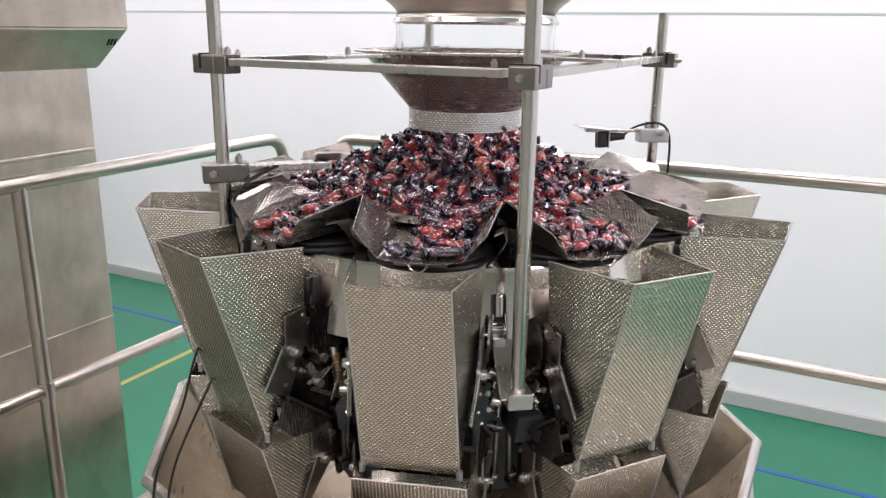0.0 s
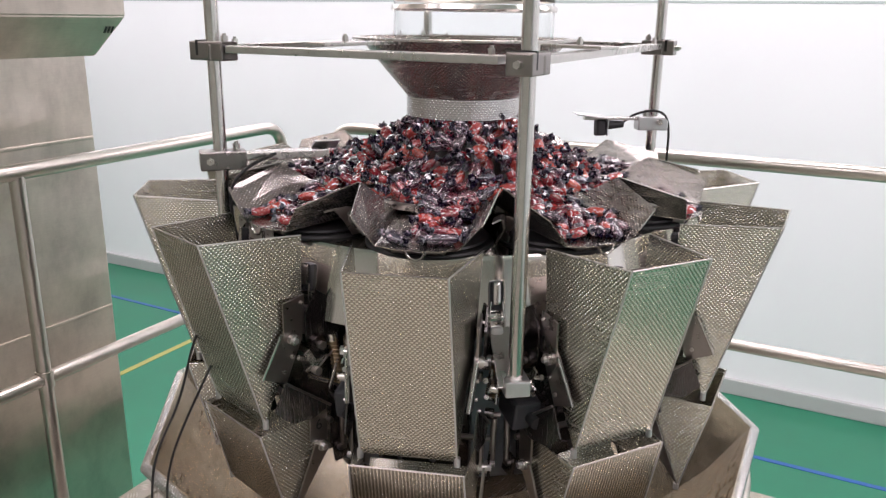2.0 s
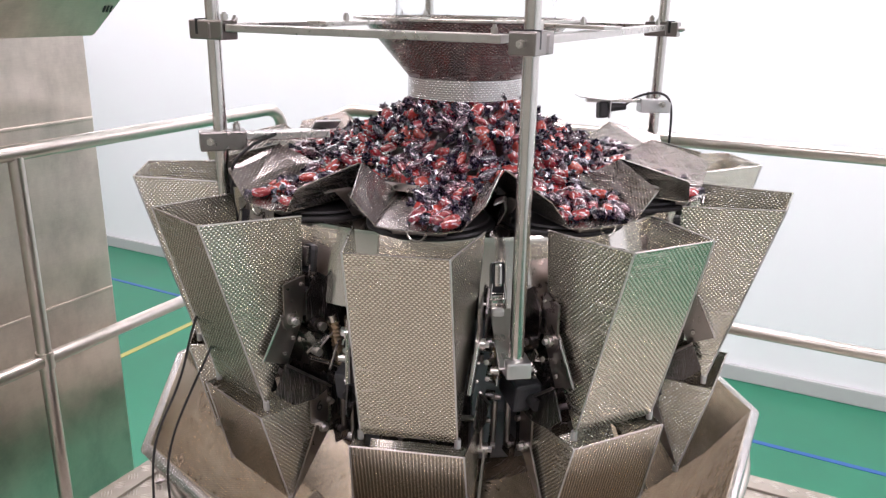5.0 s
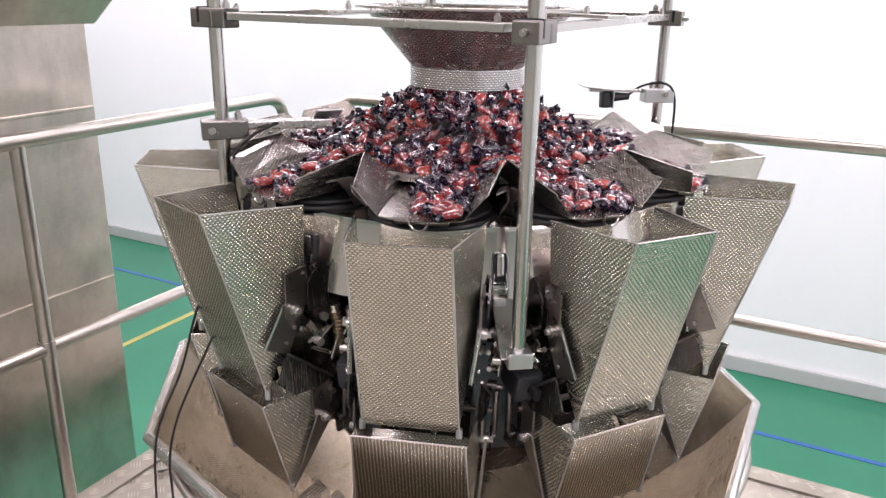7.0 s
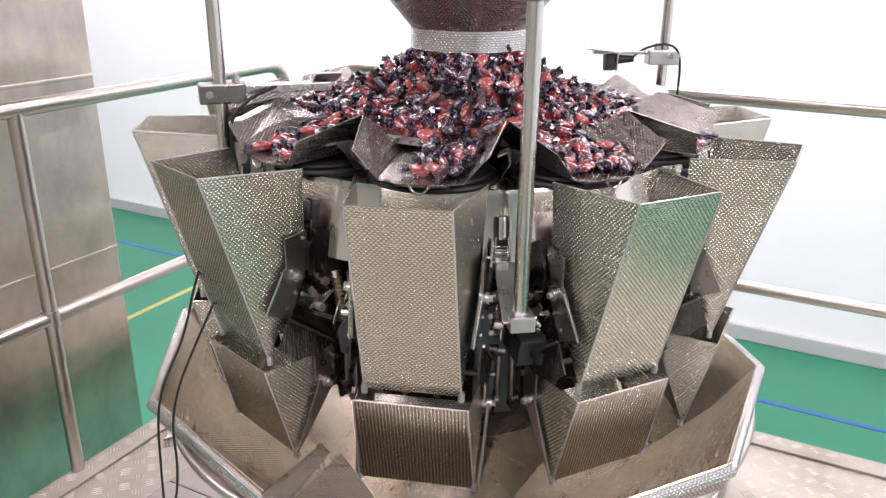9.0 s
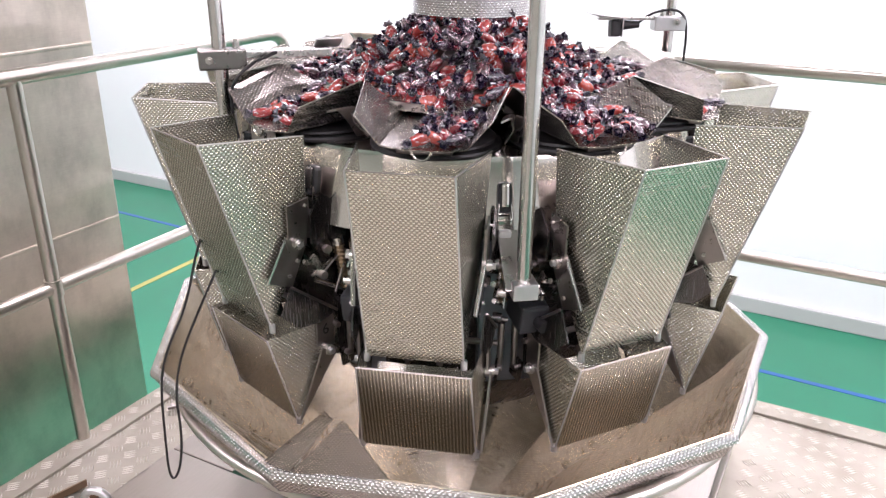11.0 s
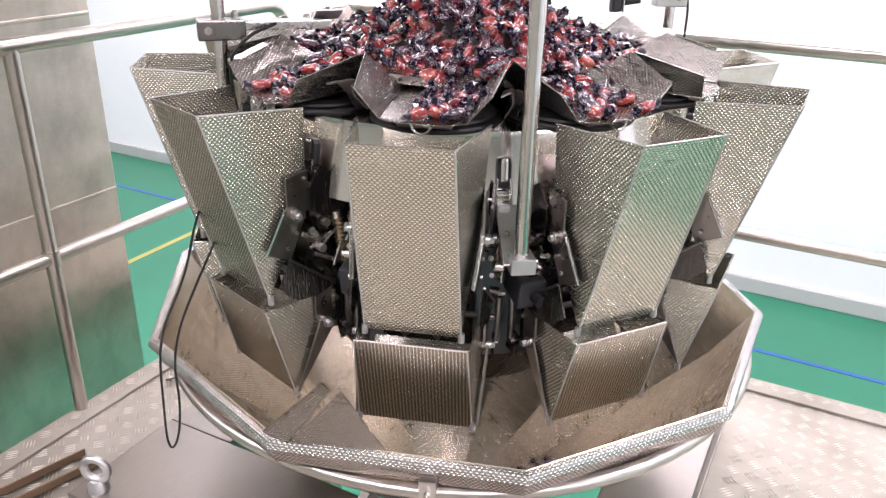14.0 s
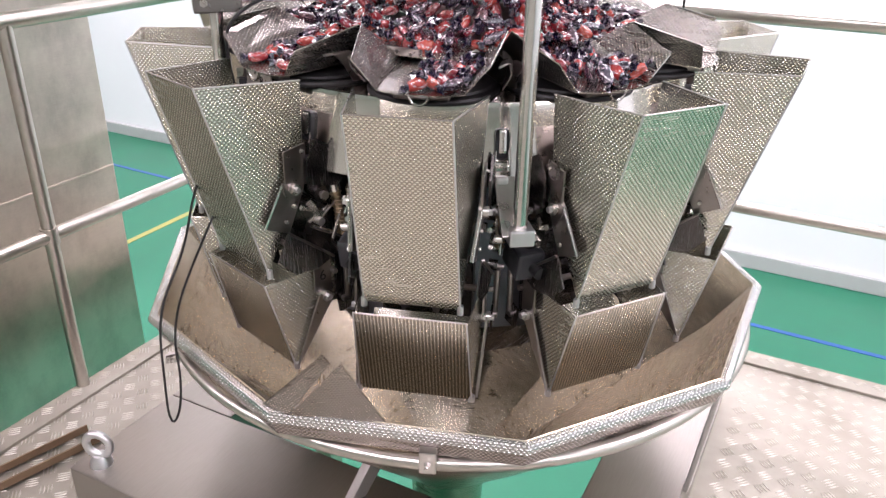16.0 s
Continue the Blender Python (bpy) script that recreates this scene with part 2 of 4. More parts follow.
def add_rod(bm, p, q, r, sides=16, r2=None):
    p, q = Vector(p), Vector(q)
    m = Matrix.Translation((p + q) / 2) @ (q - p).to_track_quat("Z", "Y").to_matrix().to_4x4()
    bmesh.ops.create_cone(bm, cap_ends=True, segments=sides, radius1=r, radius2=r if r2 is None else r2, depth=(q - p).length, matrix=m)
    return bm


def rod(p, q, r, sides=16, r2=None):
    return add_rod(bmesh.new(), p, q, r, sides, r2)


def add_tube(bm, points, r, sides=14, closed=False):
    """A round tube along a line of points."""
    pts = [Vector(p) for p in points]
    n = len(pts)
    rings, up = [], None
    for i, p in enumerate(pts):
        a = pts[(i - 1) % n] if closed or i else p
        b = pts[(i + 1) % n] if closed or i < n - 1 else p
        d = (b - a).normalized()
        if up is None:
            up = d.orthogonal().normalized()
        up = (up - d * up.dot(d)).normalized()
        side = d.cross(up)
        rings.append([bm.verts.new(p + r * (math.cos(t) * up + math.sin(t) * side)) for t in [2 * math.pi * k / sides for k in range(sides)]])
    for i in range(n if closed else n - 1):
        s, e = rings[i], rings[(i + 1) % n]
        for k in range(sides):
            bm.faces.new((s[k], s[(k + 1) % sides], e[(k + 1) % sides], e[k]))
    if not closed:
        bm.faces.new(rings[0][::-1])
        bm.faces.new(rings[-1])
    return bm


def tube(points, r, sides=14, closed=False):
    return add_tube(bmesh.new(), points, r, sides, closed)


def rounded(points, radius, steps=6):
    """A line of points whose corners are rounded."""
    pts = [Vector(p) for p in points]
    out = [pts[0]]
    for a, b, c in zip(pts, pts[1:], pts[2:]):
        s = b + (a - b).normalized() * min(radius, (a - b).length * 0.49)
        e = b + (c - b).normalized() * min(radius, (c - b).length * 0.49)
        for k in range(steps + 1):
            t = k / steps
            out.append((1 - t) ** 2 * s + 2 * t * (1 - t) * b + t ** 2 * e)
    return out + [pts[-1]]


def add_plate(bm, corners, thick):
    """A flat sheet with these corners, thickened to its back; its faces carry flat coordinates in metres."""
    pts = [Vector(c) for c in corners]
    normal = Vector((0, 0, 0))
    for i in range(1, len(pts) - 1):
        normal += (pts[i] - pts[0]).cross(pts[i + 1] - pts[0])
    normal.normalize()
    uv = bm.loops.layers.uv.verify()
    level = Vector((-normal.y, normal.x, 0))
    x = level.normalized() if level.length > 0.3 else (pts[1] - pts[0]).normalized()
    y = normal.cross(x)
    front = [bm.verts.new(p) for p in pts]
    back = [bm.verts.new(p - normal * thick) for p in pts]
    faces = [bm.faces.new(front), bm.faces.new(back[::-1])]
    n = len(pts)
    for i in range(n):
        faces.append(bm.faces.new((front[i], back[i], back[(i + 1) % n], front[(i + 1) % n])))
    for f in faces[:2]:
        for loop in f.loops:
            d = loop.vert.co - pts[0]
            loop[uv].uv = (d.dot(x), d.dot(y))
    for f in faces[2:]:
        for loop in f.loops:
            loop[uv].uv = (0.0, 0.0)
    return bm


def plate(corners, thick):
    return add_plate(bmesh.new(), corners, thick)


def add_lathe(bm, profile, sides=48):
    """A surface of revolution round z from (r, z) pairs, with flat coordinates in metres."""
    uv = bm.loops.layers.uv.verify()
    run, rings = 0.0, []
    for i, (r, z) in enumerate(profile):
        if i:
            run += math.hypot(r - profile[i - 1][0], z - profile[i - 1][1])
        rings.append(([bm.verts.new((r * math.cos(t), r * math.sin(t), z)) for t in [2 * math.pi * k / sides for k in range(sides)]], r, run))
    for (s, r0, a), (e, r1, b) in zip(rings, rings[1:]):
        mean = (r0 + r1) / 2
        for k in range(sides):
            f = bm.faces.new((s[k], s[(k + 1) % sides], e[(k + 1) % sides], e[k]))
            w = 2 * math.pi * mean / sides
            for loop, (uu, vv) in zip(f.loops, ((k * w, a), ((k + 1) * w, a), ((k + 1) * w, b), (k * w, b))):
                loop[uv].uv = (uu, vv)
    return bm


def lathe(profile, sides=48):
    return add_lathe(bmesh.new(), profile, sides)


def shell(profile, thick):
    """A closed profile from an open one, thickened inwards."""
    return profile + [(max(0.001, r - thick), z) for r, z in reversed(profile)] + [profile[0]]


def bolt(parent, place, way, r=0.007, length=0.008):
    p, w = Vector(place), Vector(way).normalized()
    bm = rod(p, p + w * length, r, 6)
    add_rod(bm, p + w * length, p + w * (length + 0.004), r * 0.55, 10)
    return part("bolt", bm, STEEL, parent)


def ribbon(points, across, thick):
    """A bent strip of sheet along a line of points, as one mesh."""
    bm = bmesh.new()
    pts, across = [Vector(p) for p in points], Vector(across)
    rows = []
    for i, p in enumerate(pts):
        d = (pts[min(i + 1, len(pts) - 1)] - pts[max(i - 1, 0)]).normalized()
        n = d.cross(across.normalized()).normalized() * thick
        rows.append([bm.verts.new(c) for c in (p, p + across, p + across + n, p + n)])
    for a, b in zip(rows, rows[1:]):
        for k in range(4):
            bm.faces.new((a[k], a[(k + 1) % 4], b[(k + 1) % 4], b[k]))
    bm.faces.new(rows[0][::-1])
    bm.faces.new(rows[-1])
    bmesh.ops.recalc_face_normals(bm, faces=bm.faces)
    return bm


def digit(text, size, m, parent):
    """A number in the built-in typeface, stamped on a part."""
    data = bpy.data.curves.new("digit", "FONT")
    data.body, data.size, data.extrude, data.align_x, data.align_y = text, size, 0.0002, "CENTER", "CENTER"
    data.materials.append(BLACK)
    ob = new("digit", data)
    ob.parent, ob.matrix_basis = parent, m
    return ob

# ---------------------------------------------------------------- the room
def structure(name, bm, mat, label, m=None, smooth=False):
    ob = part(name, bm, mat, None, label, smooth, m)
    return tagged(ob, kind="structure")


def room():
    z0, z1 = FLOOR, CEILING
    structure("floor", box((24.4, 17.2, 0.2), pose(-3, -1.3, z0 - 0.1)), GREEN, "glossy green epoxy factory floor", ROOM)
    h = z1 - z0
    structure("wall_north", box((24.4, 0.2, h), pose(-3, 6.63, z0 + h / 2)), WALL, "plain white insulated panel wall", ROOM)
    structure("wall_east", box((0.2, 16.15, h), pose(9.1, -1.455, z0 + h / 2)), WALL, "plain white insulated panel wall", ROOM)
    structure("wall_west", box((0.2, 16.15, h), pose(-15.1, -1.455, z0 + h / 2)), WALL, "plain white insulated panel wall", ROOM)
    structure("wall_south", box((24.4, 0.2, h), pose(-3, -9.62, z0 + h / 2)), HALL, "beige hall wall", ROOM)
    structure("ceiling", box((24.4, 17.2, 0.15), pose(-3, -1.3, z1 + 0.075)), CEIL, "plain white factory ceiling", ROOM)
    structure("baseboard", box((23.0, 0.05, 0.165), pose(-3, 6.505, z0 + 0.0825), 0.012), SKIRT, "grey coved skirting along the wall", ROOM)
    structure("trim", box((23.0, 0.006, 0.02), pose(-3, 6.527, 0.53)), SEAM, "thin grey panel joint in the wall", ROOM)
    structure("floor_line", box((22.8, 0.055, 0.004), pose(-3, 5.36, z0 + 0.002, 0, 0, -1.1)), BLUE, "thin blue painted floor line", ROOM)
    structure("floor_line", box((0.075, 9.5, 0.005), pose(-5.87, 0.3, z0 + 0.0025)), YELLOW, "yellow painted floor line", ROOM)
    for a, b in LAMP_SPOTS:
        t = thing("ceiling_light", "flat white ceiling light panel", "ceiling light", "ceiling lights", m=ROOM @ pose(a, b, z1))
        bm = bmesh.new()
        for sx, sy, px, py in ((2.5, 0.05, 0, 0.55), (2.5, 0.05, 0, -0.55), (0.05, 1.05, 1.225, 0), (0.05, 1.05, -1.225, 0)):
            add_box(bm, (sx, sy, 0.05), pose(px, py, -0.025))
        part("frame", bm, ALU, t)
        part("diffuser", box((2.4, 1.05, 0.02), pose(0, 0, -0.02)), LAMPGLASS, t)


room()


# ---------------------------------------------------------------- platform, railings, elevator
LEFT, BACK, RIGHT = -1.13, 0.90, 1.52          # the platform's edges along the room's axes


def deck():
    # plates round an opening under the machine
    base = None
    for x0, x1, y0, y1 in ((LEFT, -0.442, -4.2, BACK), (0.402, RIGHT, -4.2, BACK), (-0.44, 0.40, -4.2, -0.34), (-0.44, 0.40, 0.34, BACK)):
        bm = box((x1 - x0, y1 - y0, 0.012), pose((x0 + x1) / 2, (y0 + y1) / 2, DECK - 0.006))
        if base is None:
            base = structure("platform", bm, TREAD, "aluminium tread plate platform", ROOM)
        else:
            part("deck_plate", bm, TREAD, base)
    bm = bmesh.new()
    add_box(bm, (0.012, 5.1, 0.2), pose(LEFT - 0.006, BACK - 2.55, DECK - 0.10))
    part("edge_beam", bm, SHEET, base)
    part("edge_beam", box((RIGHT - LEFT, 0.012, 0.2), pose((LEFT + RIGHT) / 2, BACK + 0.006, DECK - 0.10)), SHEET, base)
    bm = bmesh.new()
    add_box(bm, (0.075, 5.1, 0.010), pose(LEFT + 0.0375, BACK - 2.55, DECK + 0.005), 0.002)
    part("border_strip", bm, TREAD, base)
    part("border_strip", box((RIGHT - LEFT - 0.08, 0.075, 0.010), pose((LEFT + 0.08 + RIGHT) / 2, BACK - 0.0375, DECK + 0.005), 0.002), TREAD, base)
    for x in (LEFT + 0.06, RIGHT - 0.06):
        for y in (BACK - 0.06, -1.6, -4.1):
            part("leg", box((0.09, 0.09, DECK - 0.013 - FLOOR), pose(x, y, (DECK - 0.013 + FLOOR) / 2), 0.006), SHEET, base)
    # raised five-bar marks, in turning groups
    bm = bmesh.new()
    pitch = 0.052
    for i in range(int((RIGHT - LEFT) / pitch)):
        for j in range(int((BACK + 2.2) / pitch)):
            cx, cy = LEFT + (i + 0.6) * pitch, BACK - (j + 0.6) * pitch
            if -0.68 < cx < 0.63 and -0.69 < cy < 0.62:
                continue
            if cy < -1.6 or cx > 1.3:
                continue
            turn = 45 if (i + j) % 2 else -45
            z = DECK + (0.010 if cx < LEFT + 0.07 or cy > BACK - 0.07 else 0.0)
            for k in range(4):
                m = pose(cx, cy, z, 0, 0, turn) @ pose(0, (k - 1.5) * 0.0090, 0)
                q = [m @ Vector(c) for c in ((-0.018, 0, 0.0002), (0, -0.0032, 0.0002), (0.018, 0, 0.0002), (0, 0.0032, 0.0002), (-0.009, 0, 0.0020), (0.009, 0, 0.0020))]
                v = [bm.verts.new(c) for c in q]
                for f in ((0, 1, 4), (1, 5, 4), (1, 2, 5), (2, 3, 5), (3, 4, 5), (3, 0, 4)):
                    bm.faces.new([v[n] for n in f])
    marks = part("tread_marks", bm, TREAD_BAR, base)
    tagged(marks, "raised bars of the tread plate", kind="stuff")


deck()


def railing(label, line, posts, top, mid, ends):
    """A tube railing along two points of the plan (room axes), with posts at the given shares of its length."""
    t = thing("railing", label, "railing", "platform railings", m=ROOM)
    p, q = Vector((*line[0], 0)), Vector((*line[1], 0))
    d = (q - p).normalized()
    up = Vector((0, 0, 1))
    path = [p + up * top]
    path = ([p + up * mid] + path if ends[0] else path) + [q + up * top] + ([q + up * mid] if ends[1] else [])
    part("top_rail", tube(rounded(path, 0.10), 0.021, 18), RAIL, t, smooth=True)
    part("middle_rail", rod(p + up * mid, q + up * mid, 0.019, 18), RAIL, t, smooth=True)
    for s in posts:
        f = p + d * s
        post = part("post", rod(f + up * DECK, f + up * (top - 0.01), 0.019, 18), RAIL, t, smooth=True)
        part("collar", tube([f + up * (mid - 0.024), f + up * (mid + 0.024)], 0.0235, 18), RAIL, post, smooth=True)


railing("satin stainless tube railing beside the elevator", ((LEFT + 0.012, -2.6), (LEFT + 0.012, 0.78)), (0.15, 2.31), -0.04, -0.617, (False, True))
railing("satin stainless tube railing along the platform's back edge", ((-0.96, BACK - 0.01), (RIGHT, BACK - 0.01)), (0.03, 2.42), -0.045, -0.617, (True, False))


def elevator():
    t = thing("bucket_elevator", "tall satin stainless bucket elevator housing beside the platform", "elevator", m=ROOM)
    a1, b1 = -1.457, 0.23
    part("column", box((0.45, 1.25, 5.2), pose(a1 - 0.225, b1 - 0.625, FLOOR + 2.6), 0.006), SHEET, t)
    for z in (-0.02, -0.61):
        part("seam", box((0.008, 1.24, 0.012), pose(a1 + 0.002, b1 - 0.625, z - 0.02), 0.003), SHEET, t)
    # the discharge head overhangs towards the machine; its underside slopes back
    x0, x1 = a1 - 0.45, a1 + 0.418
    lip, low = 0.345, 0.24
    bm = bmesh.new()
    y0, y1 = b1 - 1.4, b1 - 0.19
    prof = [(x1, lip), (x1, 1.3), (x0, 1.3), (x0, low), (x1 - 0.075, low)]
    near = [bm.verts.new((x, y0, z)) for x, z in prof]
    far = [bm.verts.new((x, y1 - (0.0 if z >= lip else 0.05), z)) for x, z in prof]
    bm.faces.new(near)
    bm.faces.new(far[::-1])
    for i in range(5):
        bm.faces.new((near[i], far[i], far[(i + 1) % 5], near[(i + 1) % 5]))
    bmesh.ops.recalc_face_normals(bm, faces=bm.faces)
    bmesh.ops.bevel(bm, geom=list(bm.edges), offset=0.004, segments=2, affect="EDGES")
    head = part("discharge_head", bm, SHEET, t)
    slope = math.degrees(math.atan2(lip - low, 0.075))
    for i in range(3):       # small marks that cannot be read
        part("mark", box((0.020, 0.005, 0.002), pose(x1 - 0.024, y1 - 0.030 - 0.011 * i, lip - 0.0352, 0, -slope, 0)), BLACK, head)


elevator()

# ---------------------------------------------------------------- machine base
def base_frame():
    t = thing("machine_base", "square brushed stainless base frame under the weigher", "machine base", m=ROOM)
    z1, z0 = -0.95, DECK
    for name, x0, x1, y0, y1 in (("front_beam", -0.66, 0.612, -0.675, -0.355), ("back_beam", -0.66, 0.612, 0.35, 0.60),
                                 ("side_beam", -0.66, -0.46, -0.353, 0.348), ("side_beam", 0.415, 0.612, -0.353, 0.348)):
        part(name, box((x1 - x0, y1 - y0, z1 - z0), pose((x0 + x1) / 2, (y0 + y1) / 2, (z0 + z1) / 2), 0.004), BASE, t)
    # arms that carry the drum
    for p, q in (((-0.217, -0.385, -0.95), (-0.152, -0.44, -0.765)), ((0.30, 0.385, -0.95), (0.25, 0.40, -0.78))):
        m = ROOM.inverted() @ Matrix.Translation((Vector(p) + Vector(q)) / 2) @ (Vector(q) - Vector(p)).to_track_quat("Z", "Y").to_matrix().to_4x4()
        part("arm", box((0.055, 0.02, (Vector(q) - Vector(p)).length + 0.03), m, 0.003), ALU, t)
    e = thing("eye_bolt", "galvanised lifting eye bolt on the steel base", "eye bolt", m=ROOM @ pose(-0.607, -0.628, z1, 0, 0, 20))
    ring = [(0.029 * math.cos(k * math.pi / 12), 0, 0.054 + 0.029 * math.sin(k * math.pi / 12)) for k in range(24)]
    part("ring", tube(ring, 0.0095, 12, True), ALU, e, smooth=True)
    part("collar", lathe([(0.001, 0.028), (0.016, 0.026), (0.024, 0.012), (0.026, 0.0), (0.001, 0.0)], 24), ALU, e, smooth=True)


base_frame()


# ---------------------------------------------------------------- drum, outlet, bowl
def drum():
    t = thing("weigher_body", "round stainless drum of the multihead weigher", "machine body")
    part("upper_drum", lathe([(0.05, -0.028), (0.450, -0.028), (0.459, -0.031), (0.462, -0.039), (0.482, -0.168), (0.47, -0.175), (0.20, -0.18)], 80), DRUM, t, smooth=True)
    part("lower_column", lathe([(0.38, -0.178), (0.375, -0.30), (0.33, -0.52), (0.29, -0.62), (0.05, -0.64)], 40), MECH, t, smooth=True)
    for k in range(HEADS):
        a = FIRST + STEP * (k + 0.5)
        m = pose(0, 0, 0, 0, 0, a)
        part("cover_panel", box((0.12, 0.006, 0.30), m @ pose(0, -0.398, -0.335, -5, 0, 0), 0.002), COVER, t)
    for k in range(HEADS):
        a = FIRST + STEP * (k + 0.5)
        m = pose(0, 0, 0, 0, 0, a - (2.4 if k == 0 else 9.0))
        back = part("toggle_latch", box((0.024, 0.006, 0.052), m @ pose(0, -0.473, -0.096, -8), 0.009), BLACK_BOX, t)
        part("latch_lever", box((0.014, 0.010, 0.040), m @ pose(0, -0.479, -0.090, -6), 0.005), TUBE, back)
        part("latch_wire", tube(rounded([m @ Vector(c) for c in ((-0.010, -0.480, -0.105), (-0.013, -0.486, -0.132), (0.013, -0.486, -0.132), (0.010, -0.480, -0.105))], 0.006, 4), 0.0018, 8), TUBE, back, smooth=True)
        part("latch_base", box((0.026, 0.010, 0.018), m @ pose(0, -0.480, -0.133), 0.004), TUBE, back)
        part("latch_catch", box((0.022, 0.012, 0.018), m @ pose(0.001, -0.484, -0.158), 0.005), ALU, back)


drum()

RIM, RIM_Z = 0.6945, -0.534


def bowl():
    t = thing("collecting_bowl", "ten-sided dimpled stainless collecting bowl with rolled rim", "collecting bowl", m=pose(0, 0, 0.002, 0, 0.75, 0))
    low_r, low_z = 0.10, -1.160
    for k in range(HEADS):
        a0, a1 = FIRST + STEP * (k - 0.5), FIRST + STEP * (k + 0.5)
        p0, p1 = around(a0, RIM, RIM_Z), around(a1, RIM, RIM_Z)
        q0, q1 = around(a0, low_r, low_z), around(a1, low_r, low_z)
        n0, n1 = around(a0, 0.610, -0.655), around(a1, 0.610, -0.655)
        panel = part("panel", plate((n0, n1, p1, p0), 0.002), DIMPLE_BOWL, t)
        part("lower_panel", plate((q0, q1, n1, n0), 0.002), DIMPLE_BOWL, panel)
        # rolled rim along the panel's upper edge
        line = [(0, 0), (0.007, 0.004), (0.014, 0.002), (0.018, -0.006), (0.017, -0.015)]
        bm = bmesh.new()
        uv = bm.loops.layers.uv.verify()
        mitre = 1 / math.cos(radians(STEP / 2))
        side = [(p0 + around(a0, x * mitre, z), p1 + around(a1, x * mitre, z)) for x, z in line]
        length = (p1 - p0).length
        for i in range(len(side) - 1):
            v = [bm.verts.new(c) for c in (side[i][0], side[i][1], side[i + 1][1], side[i + 1][0])]
            f = bm.faces.new(v)
            for loop, c in zip(f.loops, ((0, i * 0.009), (length, i * 0.009), (length, (i + 1) * 0.009), (0, (i + 1) * 0.009))):
                loop[uv].uv = c
        bmesh.ops.remove_doubles(bm, verts=bm.verts, dist=0.0001)
        part("rolled_rim", bm, DIMPLE_RIM, panel, smooth=True)
        part("skirt", plate((around(a0, 0.694, -0.586), around(a1, 0.694, -0.586), around(a1, 0.704, -0.549), around(a0, 0.704, -0.549)), 0.002), DIMPLE_FINE, panel)
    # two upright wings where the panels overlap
    part("wing", plate((around(-27.6, 0.70, -0.528), around(-23.2, 0.70, -0.530), around(-18.3, 0.653, -0.440), around(-19.6, 0.655, -0.426)), 0.003), DIMPLE_SHADED, t)
    part("wing", plate((around(-23.0, 0.70, -0.530), around(-8.8, 0.66, -0.545), around(-16.8, 0.648, -0.440)), 0.003), DIMPLE_SHADED, t)
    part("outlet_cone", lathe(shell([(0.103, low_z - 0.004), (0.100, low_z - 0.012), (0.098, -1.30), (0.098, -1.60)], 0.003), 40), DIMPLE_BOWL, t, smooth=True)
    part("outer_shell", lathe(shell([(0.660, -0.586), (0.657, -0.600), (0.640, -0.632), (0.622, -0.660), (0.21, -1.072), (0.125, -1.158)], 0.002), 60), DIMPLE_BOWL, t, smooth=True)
    part("outlet_floor", lathe([(0.001, -1.598), (0.094, -1.598)], 32), DULL, t)


def bowl_ring():
    t = thing("support_ring", "round polished tube ring carrying the bowl", "support ring")
    z, r = -0.60, 0.667
    ring = [around(k * 5, r, z) for k in range(72)]
    part("ring", tube(ring, 0.013, 14, True), RAIL, t, smooth=True)
    for a in (FIRST + 4, FIRST + 112, FIRST + 148, FIRST - 140, FIRST - 68):
        m = pose(0, 0, 0, 0, 0, a)
        clip = part("clip", box((0.03, 0.034, 0.045), m @ pose(0, -r, z + 0.012), 0.003), STEEL, t)
        bolt(clip, m @ Vector((0, -r - 0.017, z + 0.01)), m.to_3x3() @ Vector((0, -1, 0)), 0.006)
    for a in (FIRST + 68, FIRST - 104):
        m = pose(0, 0, 0, 0, 0, a)
        part("strut", box((0.04, 0.012, 0.36), m @ pose(0, -r + 0.03, z - 0.18, 6), 0.003), ALU, t)


bowl()
bowl_ring()


